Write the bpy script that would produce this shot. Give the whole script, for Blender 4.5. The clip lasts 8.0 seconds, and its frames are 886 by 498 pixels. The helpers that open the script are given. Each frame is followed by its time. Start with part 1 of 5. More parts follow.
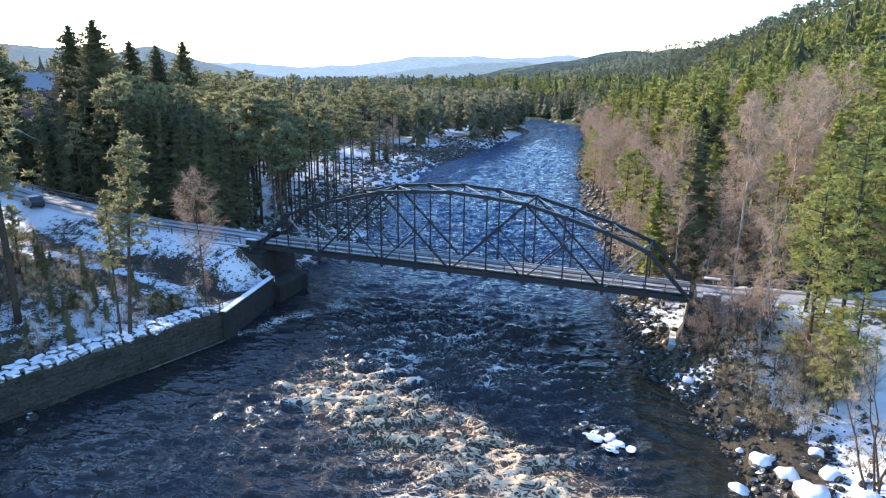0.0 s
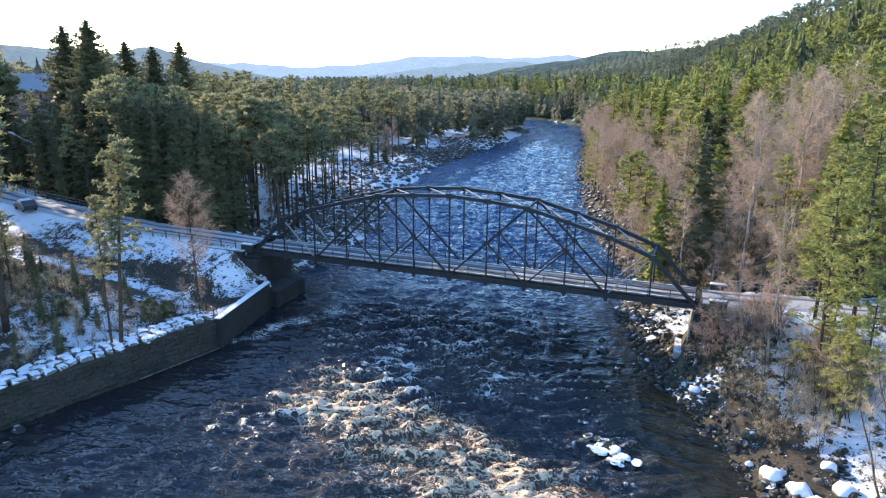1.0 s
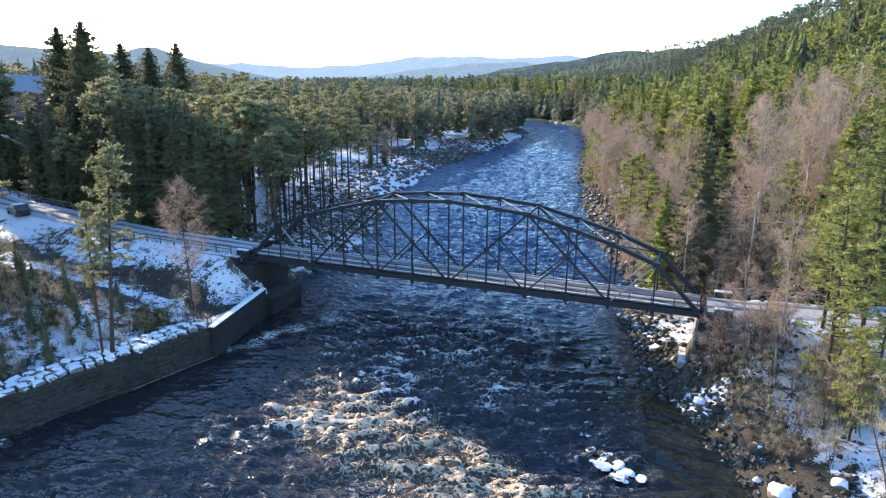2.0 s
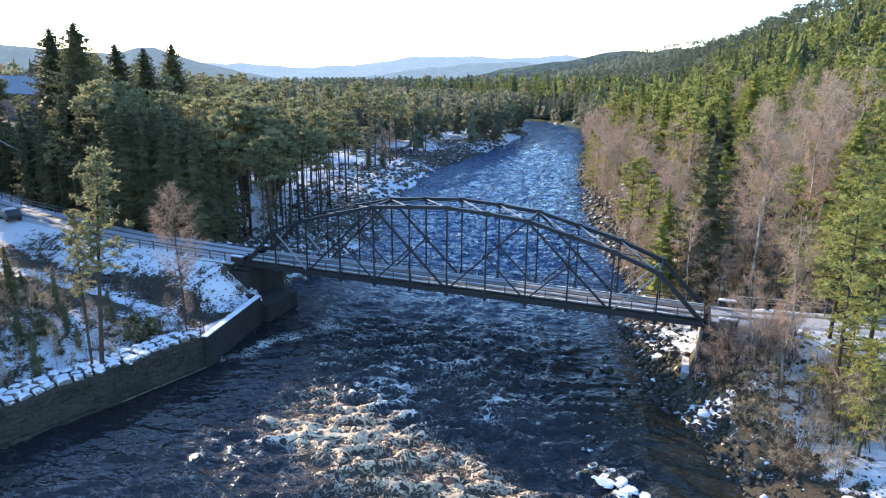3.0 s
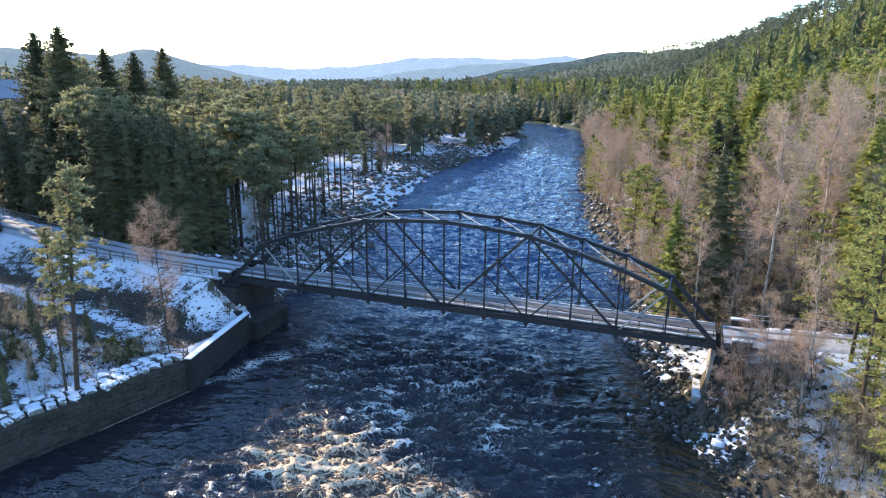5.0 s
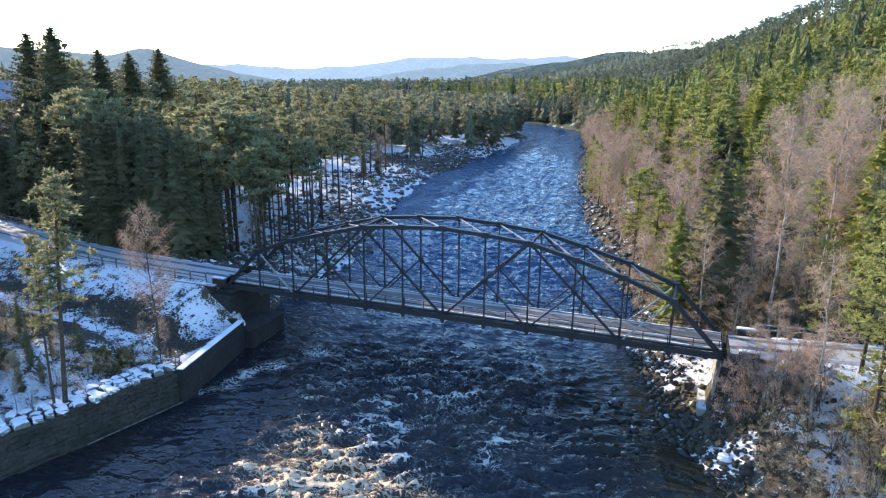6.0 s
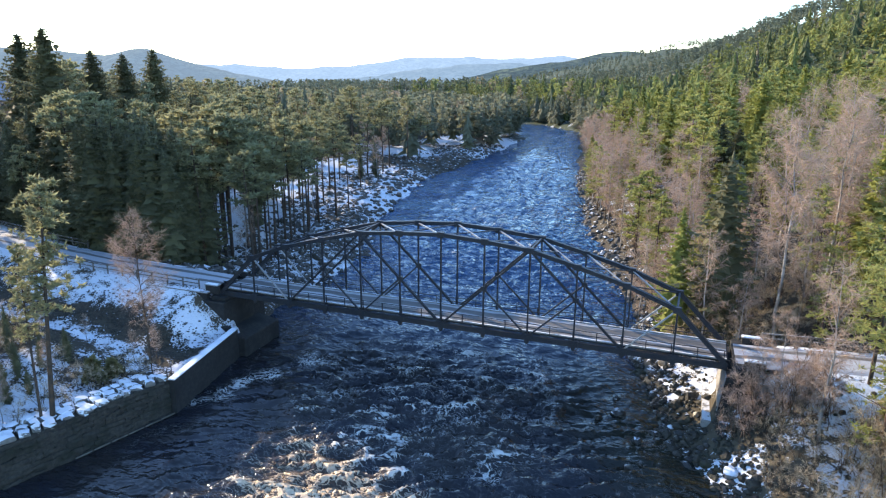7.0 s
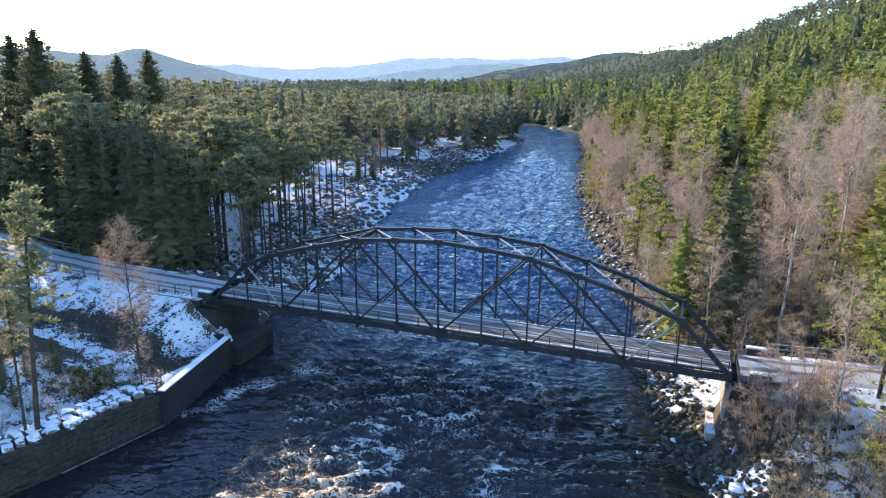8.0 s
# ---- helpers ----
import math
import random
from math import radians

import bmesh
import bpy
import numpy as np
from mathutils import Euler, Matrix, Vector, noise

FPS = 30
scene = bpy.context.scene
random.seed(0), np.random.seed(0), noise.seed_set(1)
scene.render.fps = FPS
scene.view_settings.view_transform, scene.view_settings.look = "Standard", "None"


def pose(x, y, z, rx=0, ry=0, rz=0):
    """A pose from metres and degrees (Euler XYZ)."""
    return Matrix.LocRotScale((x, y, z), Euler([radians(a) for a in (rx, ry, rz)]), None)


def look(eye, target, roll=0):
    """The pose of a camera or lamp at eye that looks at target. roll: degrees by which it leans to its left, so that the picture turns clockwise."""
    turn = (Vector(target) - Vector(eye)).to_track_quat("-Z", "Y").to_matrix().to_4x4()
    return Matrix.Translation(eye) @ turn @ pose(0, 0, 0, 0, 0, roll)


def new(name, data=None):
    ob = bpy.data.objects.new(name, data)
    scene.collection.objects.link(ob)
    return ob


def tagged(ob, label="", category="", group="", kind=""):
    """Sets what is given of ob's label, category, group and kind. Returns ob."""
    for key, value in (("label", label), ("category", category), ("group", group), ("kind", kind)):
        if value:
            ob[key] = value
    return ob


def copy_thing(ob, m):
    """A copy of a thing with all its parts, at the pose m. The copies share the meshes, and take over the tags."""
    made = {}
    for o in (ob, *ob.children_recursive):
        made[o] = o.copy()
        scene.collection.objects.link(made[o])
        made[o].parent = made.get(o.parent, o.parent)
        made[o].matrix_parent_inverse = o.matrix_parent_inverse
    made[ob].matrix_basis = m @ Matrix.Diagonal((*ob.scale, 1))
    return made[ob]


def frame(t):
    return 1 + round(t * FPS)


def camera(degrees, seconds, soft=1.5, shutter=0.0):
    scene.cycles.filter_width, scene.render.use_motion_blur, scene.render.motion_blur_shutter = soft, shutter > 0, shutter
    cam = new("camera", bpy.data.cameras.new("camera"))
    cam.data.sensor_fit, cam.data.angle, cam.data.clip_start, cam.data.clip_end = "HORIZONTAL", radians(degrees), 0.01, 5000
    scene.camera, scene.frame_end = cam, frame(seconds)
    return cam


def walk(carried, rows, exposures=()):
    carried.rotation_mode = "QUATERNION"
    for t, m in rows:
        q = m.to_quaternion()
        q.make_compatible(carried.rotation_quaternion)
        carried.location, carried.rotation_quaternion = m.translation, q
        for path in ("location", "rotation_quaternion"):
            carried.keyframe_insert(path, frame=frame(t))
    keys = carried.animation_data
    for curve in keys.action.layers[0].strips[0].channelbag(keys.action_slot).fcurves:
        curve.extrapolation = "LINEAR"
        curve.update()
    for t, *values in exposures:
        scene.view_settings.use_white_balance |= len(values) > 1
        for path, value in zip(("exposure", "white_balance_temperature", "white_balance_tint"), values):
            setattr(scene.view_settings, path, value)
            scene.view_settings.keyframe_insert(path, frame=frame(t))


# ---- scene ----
cam = camera(66.4, 8.0, soft=1.2)
PATH = [
    (0, (48.114, -64.303, 21.34), (47.419, -62.506, 20.805), 0.5),
    (0.5, (47.856, -63.438, 21.367), (47.159, -61.641, 20.833), 0.5),
    (1, (47.564, -62.72, 21.4), (46.869, -60.923, 20.865), 0.4),
    (1.5, (47.317, -62.01, 21.498), (46.622, -60.213, 20.964), 0.4),
    (3, (46.613, -59.815, 21.972), (45.921, -58.016, 21.437), 0.4),
    (3.5, (46.368, -59.038, 22.107), (45.677, -57.239, 21.573), 0.4),
    (4, (46.14, -58.216, 22.215), (45.449, -56.417, 21.682), 0.4),
    (4.5, (45.821, -57.274, 22.301), (45.13, -55.474, 21.769), 0.3),
    (6, (44.991, -54.883, 22.677), (44.303, -53.082, 22.144), 0.3),
    (6.5, (44.717, -54.185, 22.777), (44.031, -52.384, 22.244), 0.3),
    (7, (44.408, -53.52, 22.889), (43.727, -51.717, 22.356), 0.3),
    (7.5, (44.171, -52.779, 23.005), (43.491, -50.975, 22.472), 0.3),
    (8, (43.973, -52.03, 23.109), (43.295, -50.225, 22.577), 0.4),
]
walk(cam, [(t, look(eye, target, roll)) for t, eye, target, roll in PATH], [(0.0, 1.15, 6750, 11), (8.0, 1.15, 6750, 11)])

# ---- light ----
SUN_FROM = Vector((-0.93, 0.36, 0.0)).normalized()
SUN_UP = radians(18.5)
world = bpy.data.worlds.new("winter_sky")
scene.world = world
world.use_nodes = True
sky = world.node_tree.nodes.new("ShaderNodeTexSky")
sky.sky_type, sky.sun_disc = "NISHITA", False
sky.sun_elevation = SUN_UP
sky.sun_rotation = math.atan2(SUN_FROM.x, SUN_FROM.y)
sky.air_density, sky.dust_density, sky.ozone_density = 1.0, 0.1, 5.0
back = world.node_tree.nodes["Background"]
back.inputs["Strength"].default_value = 0.285
world.node_tree.links.new(sky.outputs["Color"], back.inputs["Color"])

sun = new("sun", bpy.data.lights.new("sun", "SUN"))
sun.data.energy, sun.data.angle, sun.data.color = 5.0, radians(0.6), (1.0, 0.84, 0.63)
sun_way = -(SUN_FROM * math.cos(SUN_UP) + Vector((0, 0, math.sin(SUN_UP))))
sun.matrix_world = Matrix.Translation((-60, 30, 80)) @ sun_way.to_track_quat("-Z", "Y").to_matrix().to_4x4()


# ---- materials ----
class Nodes:
    """A thin wrapper to write node trees in lines."""

    def __init__(self, name):
        self.mat = bpy.data.materials.new(name)
        self.mat.use_nodes = True
        self.tree = self.mat.node_tree
        self.bsdf = self.tree.nodes["Principled BSDF"]
        self.out = self.tree.nodes["Material Output"]
        self.where = self.tree.nodes.new("ShaderNodeNewGeometry").outputs["Position"]

    def put(self, socket, value):
        if isinstance(value, bpy.types.NodeSocket):
            self.tree.links.new(value, socket)
        elif isinstance(value, tuple) and len(value) == 3 and socket.type == "RGBA":
            socket.default_value = (*value, 1)
        else:
            socket.default_value = value

    def noise(self, scale, detail=4.0, rough=0.6, where=None, stretch=None):
        n = self.tree.nodes.new("ShaderNodeTexNoise")
        n.inputs["Scale"].default_value, n.inputs["Detail"].default_value = scale, detail
        n.inputs["Roughness"].default_value = rough
        src = where or self.where
        if stretch:
            m = self.tree.nodes.new("ShaderNodeMapping")
            m.inputs["Scale"].default_value = stretch[:3]
            if len(stretch) > 3:
                m.inputs["Rotation"].default_value = (0, 0, stretch[3])
            self.tree.links.new(src, m.inputs["Vector"])
            src = m.outputs["Vector"]
        self.tree.links.new(src, n.inputs["Vector"])
        return n.outputs["Fac"]

    def math(self, op, a, b=0.0):
        n = self.tree.nodes.new("ShaderNodeMath")
        n.operation = op
        self.put(n.inputs[0], a), self.put(n.inputs[1], b)
        return n.outputs[0]

    def step(self, v, lo, hi, a=0.0, b=1.0):
        n = self.tree.nodes.new("ShaderNodeMapRange")
        n.interpolation_type = "SMOOTHSTEP"
        self.put(n.inputs["Value"], v)
        for k, x in zip(("From Min", "From Max", "To Min", "To Max"), (lo, hi, a, b)):
            self.put(n.inputs[k], x)
        return n.outputs["Result"]

    def mix(self, f, a, b):
        n = self.tree.nodes.new("ShaderNodeMix")
        n.data_type = "RGBA"
        self.put(n.inputs[0], f), self.put(n.inputs[6], a), self.put(n.inputs[7], b)
        return n.outputs[2]

    def attr(self, name):
        n = self.tree.nodes.new("ShaderNodeAttribute")
        n.attribute_name = name
        return n.outputs["Fac"]

    def up(self):
        n = self.tree.nodes.new("ShaderNodeSeparateXYZ")
        g = self.tree.nodes.new("ShaderNodeNewGeometry")
        self.tree.links.new(g.outputs["Normal"], n.inputs[0])
        return n.outputs[2]

    def chance(self):
        return self.tree.nodes.new("ShaderNodeObjectInfo").outputs["Random"]

    def island(self):
        return self.tree.nodes.new("ShaderNodeNewGeometry").outputs["Random Per Island"]

    def bump(self, h, strength, far=0.05):
        n = self.tree.nodes.new("ShaderNodeBump")
        n.inputs["Strength"].default_value, n.inputs["Distance"].default_value = strength, far
        self.tree.links.new(h, n.inputs["Height"])
        self.tree.links.new(n.outputs["Normal"], self.bsdf.inputs["Normal"])

    def done(self, colour, rough=0.8, metal=0.0, spec=0.4):
        b = self.bsdf.inputs
        self.put(b["Base Color"], colour), self.put(b["Roughness"], rough)
        self.put(b["Metallic"], metal), self.put(b["Specular IOR Level"], spec)
        return self.mat


SNOW = (0.70, 0.72, 0.75)


def grainy(name, c1, c2, c3, scale, rough=0.85, bump=0.4, metal=0.0, snow=None, spec=0.3, dist=0.05):
    """Two colours in fine grain, a third in large stains, and if asked a cover of snow on what faces up."""
    n = Nodes(name)
    fine, wide = n.noise(scale, 6), n.noise(scale * 0.13, 3)
    c = n.mix(n.step(fine, 0.35, 0.65), c1, c2)
    c = n.mix(n.step(wide, 0.45, 0.7), c, c3)
    rnd = n.chance()
    c = n.mix(n.math("MULTIPLY", rnd, 0.35), c, c1)
    if snow is not None:
        lie = n.math("ADD", n.up(), n.math("MULTIPLY", n.math("SUBTRACT", n.noise(1.7, 5), 0.5), 1.1))
        cover = n.step(lie, snow, snow + 0.12)
        c = n.mix(cover, c, SNOW)
    n.bump(fine, bump, dist)
    return n.done(c, rough, metal, spec)


def leafy(name, c1, c2, c3, through_light=0.25, joined=False):
    """Foliage: hue by tree and by spray, with some light passing through. Joined woods carry each tree's hue as 'tint'."""
    n = Nodes(name)
    if joined:
        tint = n.attr("tint")
        c = n.mix(n.step(tint, 0.0, 0.85), c1, c2)
        c = n.mix(n.step(tint, 0.94, 0.96), c, c3)
        c = n.mix(n.step(n.island(), 0.0, 1.0, 0.0, 0.4), c, c1)
    else:
        c = n.mix(n.step(n.island(), 0.0, 1.0, 0.1, 0.8), c1, c2)
        c = n.mix(n.math("MULTIPLY", n.chance(), 0.65), c, c3)
        c = n.mix(n.step(n.noise(0.5, 2), 0.4, 0.7, 0, 0.5), c, c1)
    n.done(c, 0.75, 0, 0.2)
    t = n.tree.nodes.new("ShaderNodeBsdfTranslucent")
    n.tree.links.new(c, t.inputs["Color"])
    m = n.tree.nodes.new("ShaderNodeMixShader")
    m.inputs[0].default_value = through_light
    n.tree.links.new(n.bsdf.outputs[0], m.inputs[1]), n.tree.links.new(t.outputs[0], m.inputs[2])
    n.tree.links.new(m.outputs[0], n.out.inputs[0])
    return n.mat


def ground_material():
    n = Nodes("snowy_ground")
    fine, mid, wide = n.noise(6, 6), n.noise(0.9, 5), n.noise(0.12, 4)
    soil = n.mix(n.step(fine, 0.3, 0.7), (0.035, 0.028, 0.02), (0.09, 0.075, 0.055))
    soil = n.mix(n.step(wide, 0.45, 0.6), soil, (0.085, 0.07, 0.047))
    s = n.math("ADD", n.math("MULTIPLY", mid, 0.55), n.math("MULTIPLY", fine, 0.45))
    soil = n.mix(n.attr("wooded"), soil, n.mix(n.step(n.noise(0.05, 5), 0.4, 0.6), (0.03, 0.042, 0.024), (0.06, 0.075, 0.04)))
    lim = n.math("SUBTRACT", 1.0, n.attr("snow"))
    cover = n.step(n.math("SUBTRACT", s, n.math("ADD", n.math("MULTIPLY", lim, 0.5), 0.22)), -0.02, 0.05)
    c = n.mix(cover, soil, n.mix(n.step(fine, 0.4, 0.7), SNOW, (0.62, 0.65, 0.70)))
    n.bump(n.math("ADD", s, n.math("MULTIPLY", cover, 0.4)), 0.6, 0.25)
    return n.done(c, n.step(cover, 0, 1, 0.95, 0.6), 0, 0.2)


def water_material():
    """Clear brown water; 'foam' gives how much froth lies on it in fine torn threads, 'rough' how it ripples."""
    n = Nodes("peaty_river_water")
    foam = n.attr("foam")
    bend = n.tree.nodes.new("ShaderNodeVectorMath")
    bend.operation = "MULTIPLY_ADD"
    warp = n.tree.nodes.new("ShaderNodeTexNoise")
    warp.inputs["Scale"].default_value, warp.inputs["Detail"].default_value = 0.7, 3
    n.tree.links.new(n.where, warp.inputs["Vector"])
    n.tree.links.new(warp.outputs["Color"], bend.inputs[0])
    bend.inputs[1].default_value = (2.2, 2.2, 0.0)
    n.tree.links.new(n.where, bend.inputs[2])
    swirl = bend.outputs["Vector"]
    fl = (0.75, 1.35, 1.0, -0.37)
    cover = None
    for scale, wide, soft, stretch in ((0.75, 0.10, 0.05, fl), (1.9, 0.125, 0.065, fl)):
        thread = n.math("ABSOLUTE", n.math("SUBTRACT", n.noise(scale, 2.5, 0.5, where=swirl, stretch=stretch), 0.5))
        c = n.step(n.math("SUBTRACT", n.math("MULTIPLY", foam, wide), thread), 0.0, soft)
        cover = c if cover is None else n.math("MAXIMUM", cover, c)
    cover = n.math("MAXIMUM", cover, n.step(n.math("ADD", foam, n.math("MULTIPLY", n.noise(3.0, 5, 0.7), 0.9)), 1.35, 1.9))
    deep = n.mix(n.step(n.noise(0.15, 3), 0.4, 0.6), (0.017, 0.018, 0.023), (0.024, 0.022, 0.021))
    # blue of the reflected sky, put into the upstream water's own colour
    deep = n.mix(n.attr("sky_blue_reach"), deep, (0.014, 0.058, 0.135))
    deep = n.mix(n.attr("shallow"), deep, (0.018, 0.019, 0.013))
    # warm sunlight of the lit patch, put into the water and foam colours
    deep = n.mix(n.attr("sun_tint"), deep, (0.060, 0.042, 0.028))
    cover = n.math("MULTIPLY", cover, n.step(n.noise(0.9, 3, where=swirl), 0.3, 0.65, 0.65, 1.0))
    c = n.mix(cover, deep, n.mix(n.attr("sun_tint"), (0.60, 0.60, 0.57), (0.76, 0.57, 0.38)))
    rough = n.attr("rough")
    near = n.noise(1.25, 2.0, 0.5, stretch=(0.6, 1.25, 1.0, -0.37))
    ripple = n.math("ADD", near, n.math("MULTIPLY", n.noise(3.6, 1.5), 0.2))
    wide = n.math("MULTIPLY", n.noise(0.42, 2.5, 0.55, stretch=(0.7, 1.2, 1.0, -0.37)), n.math("MULTIPLY", n.attr("sky_blue_reach"), 3.0))
    ripple = n.math("ADD", ripple, wide)
    n.bump(n.math("ADD", n.math("MULTIPLY", ripple, rough), n.math("MULTIPLY", cover, 0.1)), 1.0, 0.5)
    n.bsdf.inputs["IOR"].default_value = 1.33
    return n.done(c, n.step(cover, 0, 1, 0.07, 0.7), 0, 0.5)


def road_material(name, worn):
    """Worn asphalt with packed snow between wheel tracks; 'across' runs over the width, in metres from the middle."""
    n = Nodes(name)
    a = n.attr("across")
    fine, wide = n.noise(14, 5), n.noise(0.6, 4, stretch=(0.25, 2.5, 1))
    grey = n.mix(fine, (0.075, 0.07, 0.066), (0.16, 0.15, 0.14))
    off = n.math("ABSOLUTE", n.math("SUBTRACT", n.math("ABSOLUTE", a), 0.85))
    bare = n.step(n.math("ADD", off, n.math("MULTIPLY", n.math("SUBTRACT", wide, 0.5), 1.6)), worn, worn + 0.26, 1, 0)
    c = n.mix(bare, n.mix(fine, (0.48, 0.49, 0.52), (0.30, 0.295, 0.29)), grey)
    n.bump(n.math("ADD", fine, wide), 0.4, 0.05)
    return n.done(c, 0.7, 0, 0.3)


def backdrop_material(name, c1, c2, haze_glow, amount, grain=0.55):
    """Wooded ridges kilometres off, with the haze before them put in as blue emission."""
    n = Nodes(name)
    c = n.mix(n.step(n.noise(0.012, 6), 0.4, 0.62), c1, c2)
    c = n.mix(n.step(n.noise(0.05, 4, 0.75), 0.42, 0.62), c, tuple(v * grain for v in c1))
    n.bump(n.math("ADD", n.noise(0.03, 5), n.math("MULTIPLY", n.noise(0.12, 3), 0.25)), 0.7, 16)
    n.put(n.bsdf.inputs["Emission Color"], haze_glow)
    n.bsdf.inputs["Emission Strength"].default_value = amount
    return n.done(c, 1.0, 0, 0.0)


STEEL = grainy("dark_painted_steel", (0.015, 0.018, 0.024), (0.028, 0.032, 0.040), (0.036, 0.034, 0.034), 9, 0.5, 0.15, 0.25, spec=0.5)
# bare zinc on lamp and rims; on bridge bars it paints in sunlight
PALE_STEEL = grainy("galvanised_and_sunlit_steel", (0.30, 0.30, 0.30), (0.40, 0.40, 0.39), (0.26, 0.25, 0.24), 9, 0.45, 0.15, 0.4)
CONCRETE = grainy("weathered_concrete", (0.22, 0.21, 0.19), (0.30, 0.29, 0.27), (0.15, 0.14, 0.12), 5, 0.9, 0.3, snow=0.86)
LEDGE = grainy("worn_wet_ledge", (0.10, 0.09, 0.075), (0.17, 0.155, 0.13), (0.06, 0.055, 0.045), 2, 0.8, 0.4)
# stained darker copy of the concrete, with shade put into its colour
DARK_CONCRETE = grainy("shade_dark_stained_concrete", (0.024, 0.023, 0.022), (0.042, 0.039, 0.036), (0.016, 0.016, 0.015), 3, 0.85, 0.4)
WALL_STONE = grainy("mossy_wall_stone", (0.032, 0.029, 0.024), (0.062, 0.054, 0.043), (0.022, 0.024, 0.016), 4, 0.9, 0.7)
CAP_STONE = grainy("snow_capped_stone", (0.15, 0.14, 0.125), (0.22, 0.2, 0.18), (0.12, 0.115, 0.1), 5, 0.9, 0.5, snow=0.22)
ROCK = grainy("bank_rock", (0.07, 0.066, 0.058), (0.135, 0.124, 0.108), (0.055, 0.05, 0.036), 4, 0.85, 0.7, snow=0.88)
WET_ROCK = grainy("wet_dark_rock", (0.026, 0.024, 0.022), (0.052, 0.046, 0.038), (0.036, 0.035, 0.02), 4, 0.35, 0.6, snow=0.97)
MOSS_ROCK = grainy("mossy_shore_rock", (0.03, 0.027, 0.02), (0.062, 0.054, 0.04), (0.036, 0.036, 0.018), 3, 0.7, 0.7, snow=1.02)
SNOW_ROCK = grainy("rock_under_snow", (0.13, 0.12, 0.11), (0.22, 0.2, 0.18), (0.1, 0.09, 0.07), 4, 0.85, 0.6, snow=0.12)
SNOW_MAT = grainy("old_snow", (0.78, 0.80, 0.83), (0.82, 0.84, 0.86), (0.70, 0.72, 0.76), 3, 0.6, 0.5, dist=0.1)
BARK = grainy("conifer_bark", (0.045, 0.035, 0.028), (0.09, 0.066, 0.048), (0.12, 0.072, 0.043), 10, 0.95, 0.6)
BIRCH_BARK = grainy("birch_bark", (0.30, 0.27, 0.24), (0.42, 0.39, 0.36), (0.12, 0.10, 0.085), 5, 0.85, 0.4)
TWIG = leafy("bare_birch_twigs", (0.36, 0.25, 0.19), (0.47, 0.345, 0.26), (0.41, 0.30, 0.215), 0.25)
BRUSH = leafy("bare_brush", (0.37, 0.285, 0.19), (0.53, 0.43, 0.29), (0.45, 0.36, 0.23), 0.3)
# sun is put into the yellow needles, shade and haze into the grey
SPRUCE = leafy("sun_tinted_spruce_needles", (0.18, 0.20, 0.062), (0.33, 0.35, 0.09), (0.44, 0.43, 0.11), 0.48)
SHADE_SPRUCE = leafy("shade_tinted_spruce_needles", (0.105, 0.108, 0.064), (0.175, 0.17, 0.09), (0.215, 0.20, 0.10), 0.4)
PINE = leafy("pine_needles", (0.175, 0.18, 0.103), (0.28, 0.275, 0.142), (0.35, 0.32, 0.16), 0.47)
SUNNY_PINE = leafy("sun_tinted_pine_needles", (0.20, 0.215, 0.075), (0.33, 0.335, 0.105), (0.41, 0.39, 0.125), 0.48)
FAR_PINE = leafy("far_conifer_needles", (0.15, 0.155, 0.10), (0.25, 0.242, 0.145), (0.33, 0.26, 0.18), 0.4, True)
# distance haze put into the hill trees by greying their colour
HILL_PINE = leafy("haze_greyed_hill_needles", (0.105, 0.125, 0.092), (0.165, 0.182, 0.125), (0.21, 0.20, 0.135), 0.32, True)
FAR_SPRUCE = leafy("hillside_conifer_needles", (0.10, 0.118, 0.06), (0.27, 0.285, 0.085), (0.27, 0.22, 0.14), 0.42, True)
YOUNG = leafy("juniper_needles", (0.15, 0.135, 0.06), (0.26, 0.22, 0.10), (0.2, 0.17, 0.075), 0.3)
WOOD = grainy("grey_fence_wood", (0.10, 0.085, 0.07), (0.18, 0.155, 0.13), (0.07, 0.06, 0.05), 12, 0.9, 0.4, snow=0.9)
GROUND, WATER = ground_material(), water_material()
ROAD, DECK = road_material("snowy_road", 0.14), road_material("worn_deck", 0.42)
PAINT = grainy("dark_car_paint", (0.012, 0.013, 0.016), (0.016, 0.017, 0.02), (0.03, 0.028, 0.026), 3, 0.3, 0.02, spec=0.6)
GLASS = grainy("tinted_car_glass", (0.02, 0.024, 0.028), (0.025, 0.03, 0.034), (0.02, 0.02, 0.02), 3, 0.08, 0.0, spec=0.8)
RUBBER = grainy("tyre_rubber", (0.02, 0.02, 0.02), (0.03, 0.03, 0.03), (0.05, 0.045, 0.04), 8, 0.9, 0.2)
WALL_PAINT = grainy("red_brown_cladding", (0.16, 0.10, 0.085), (0.2, 0.13, 0.11), (0.14, 0.1, 0.09), 2, 0.8, 0.2)
SLATE = grainy("blue_grey_roof", (0.15, 0.17, 0.20), (0.19, 0.21, 0.24), (0.13, 0.15, 0.18), 2, 0.4, 0.2, spec=0.5)
PANE = grainy("window_glass", (0.03, 0.035, 0.04), (0.04, 0.045, 0.05), (0.03, 0.03, 0.035), 2, 0.1, 0.0, spec=0.7)


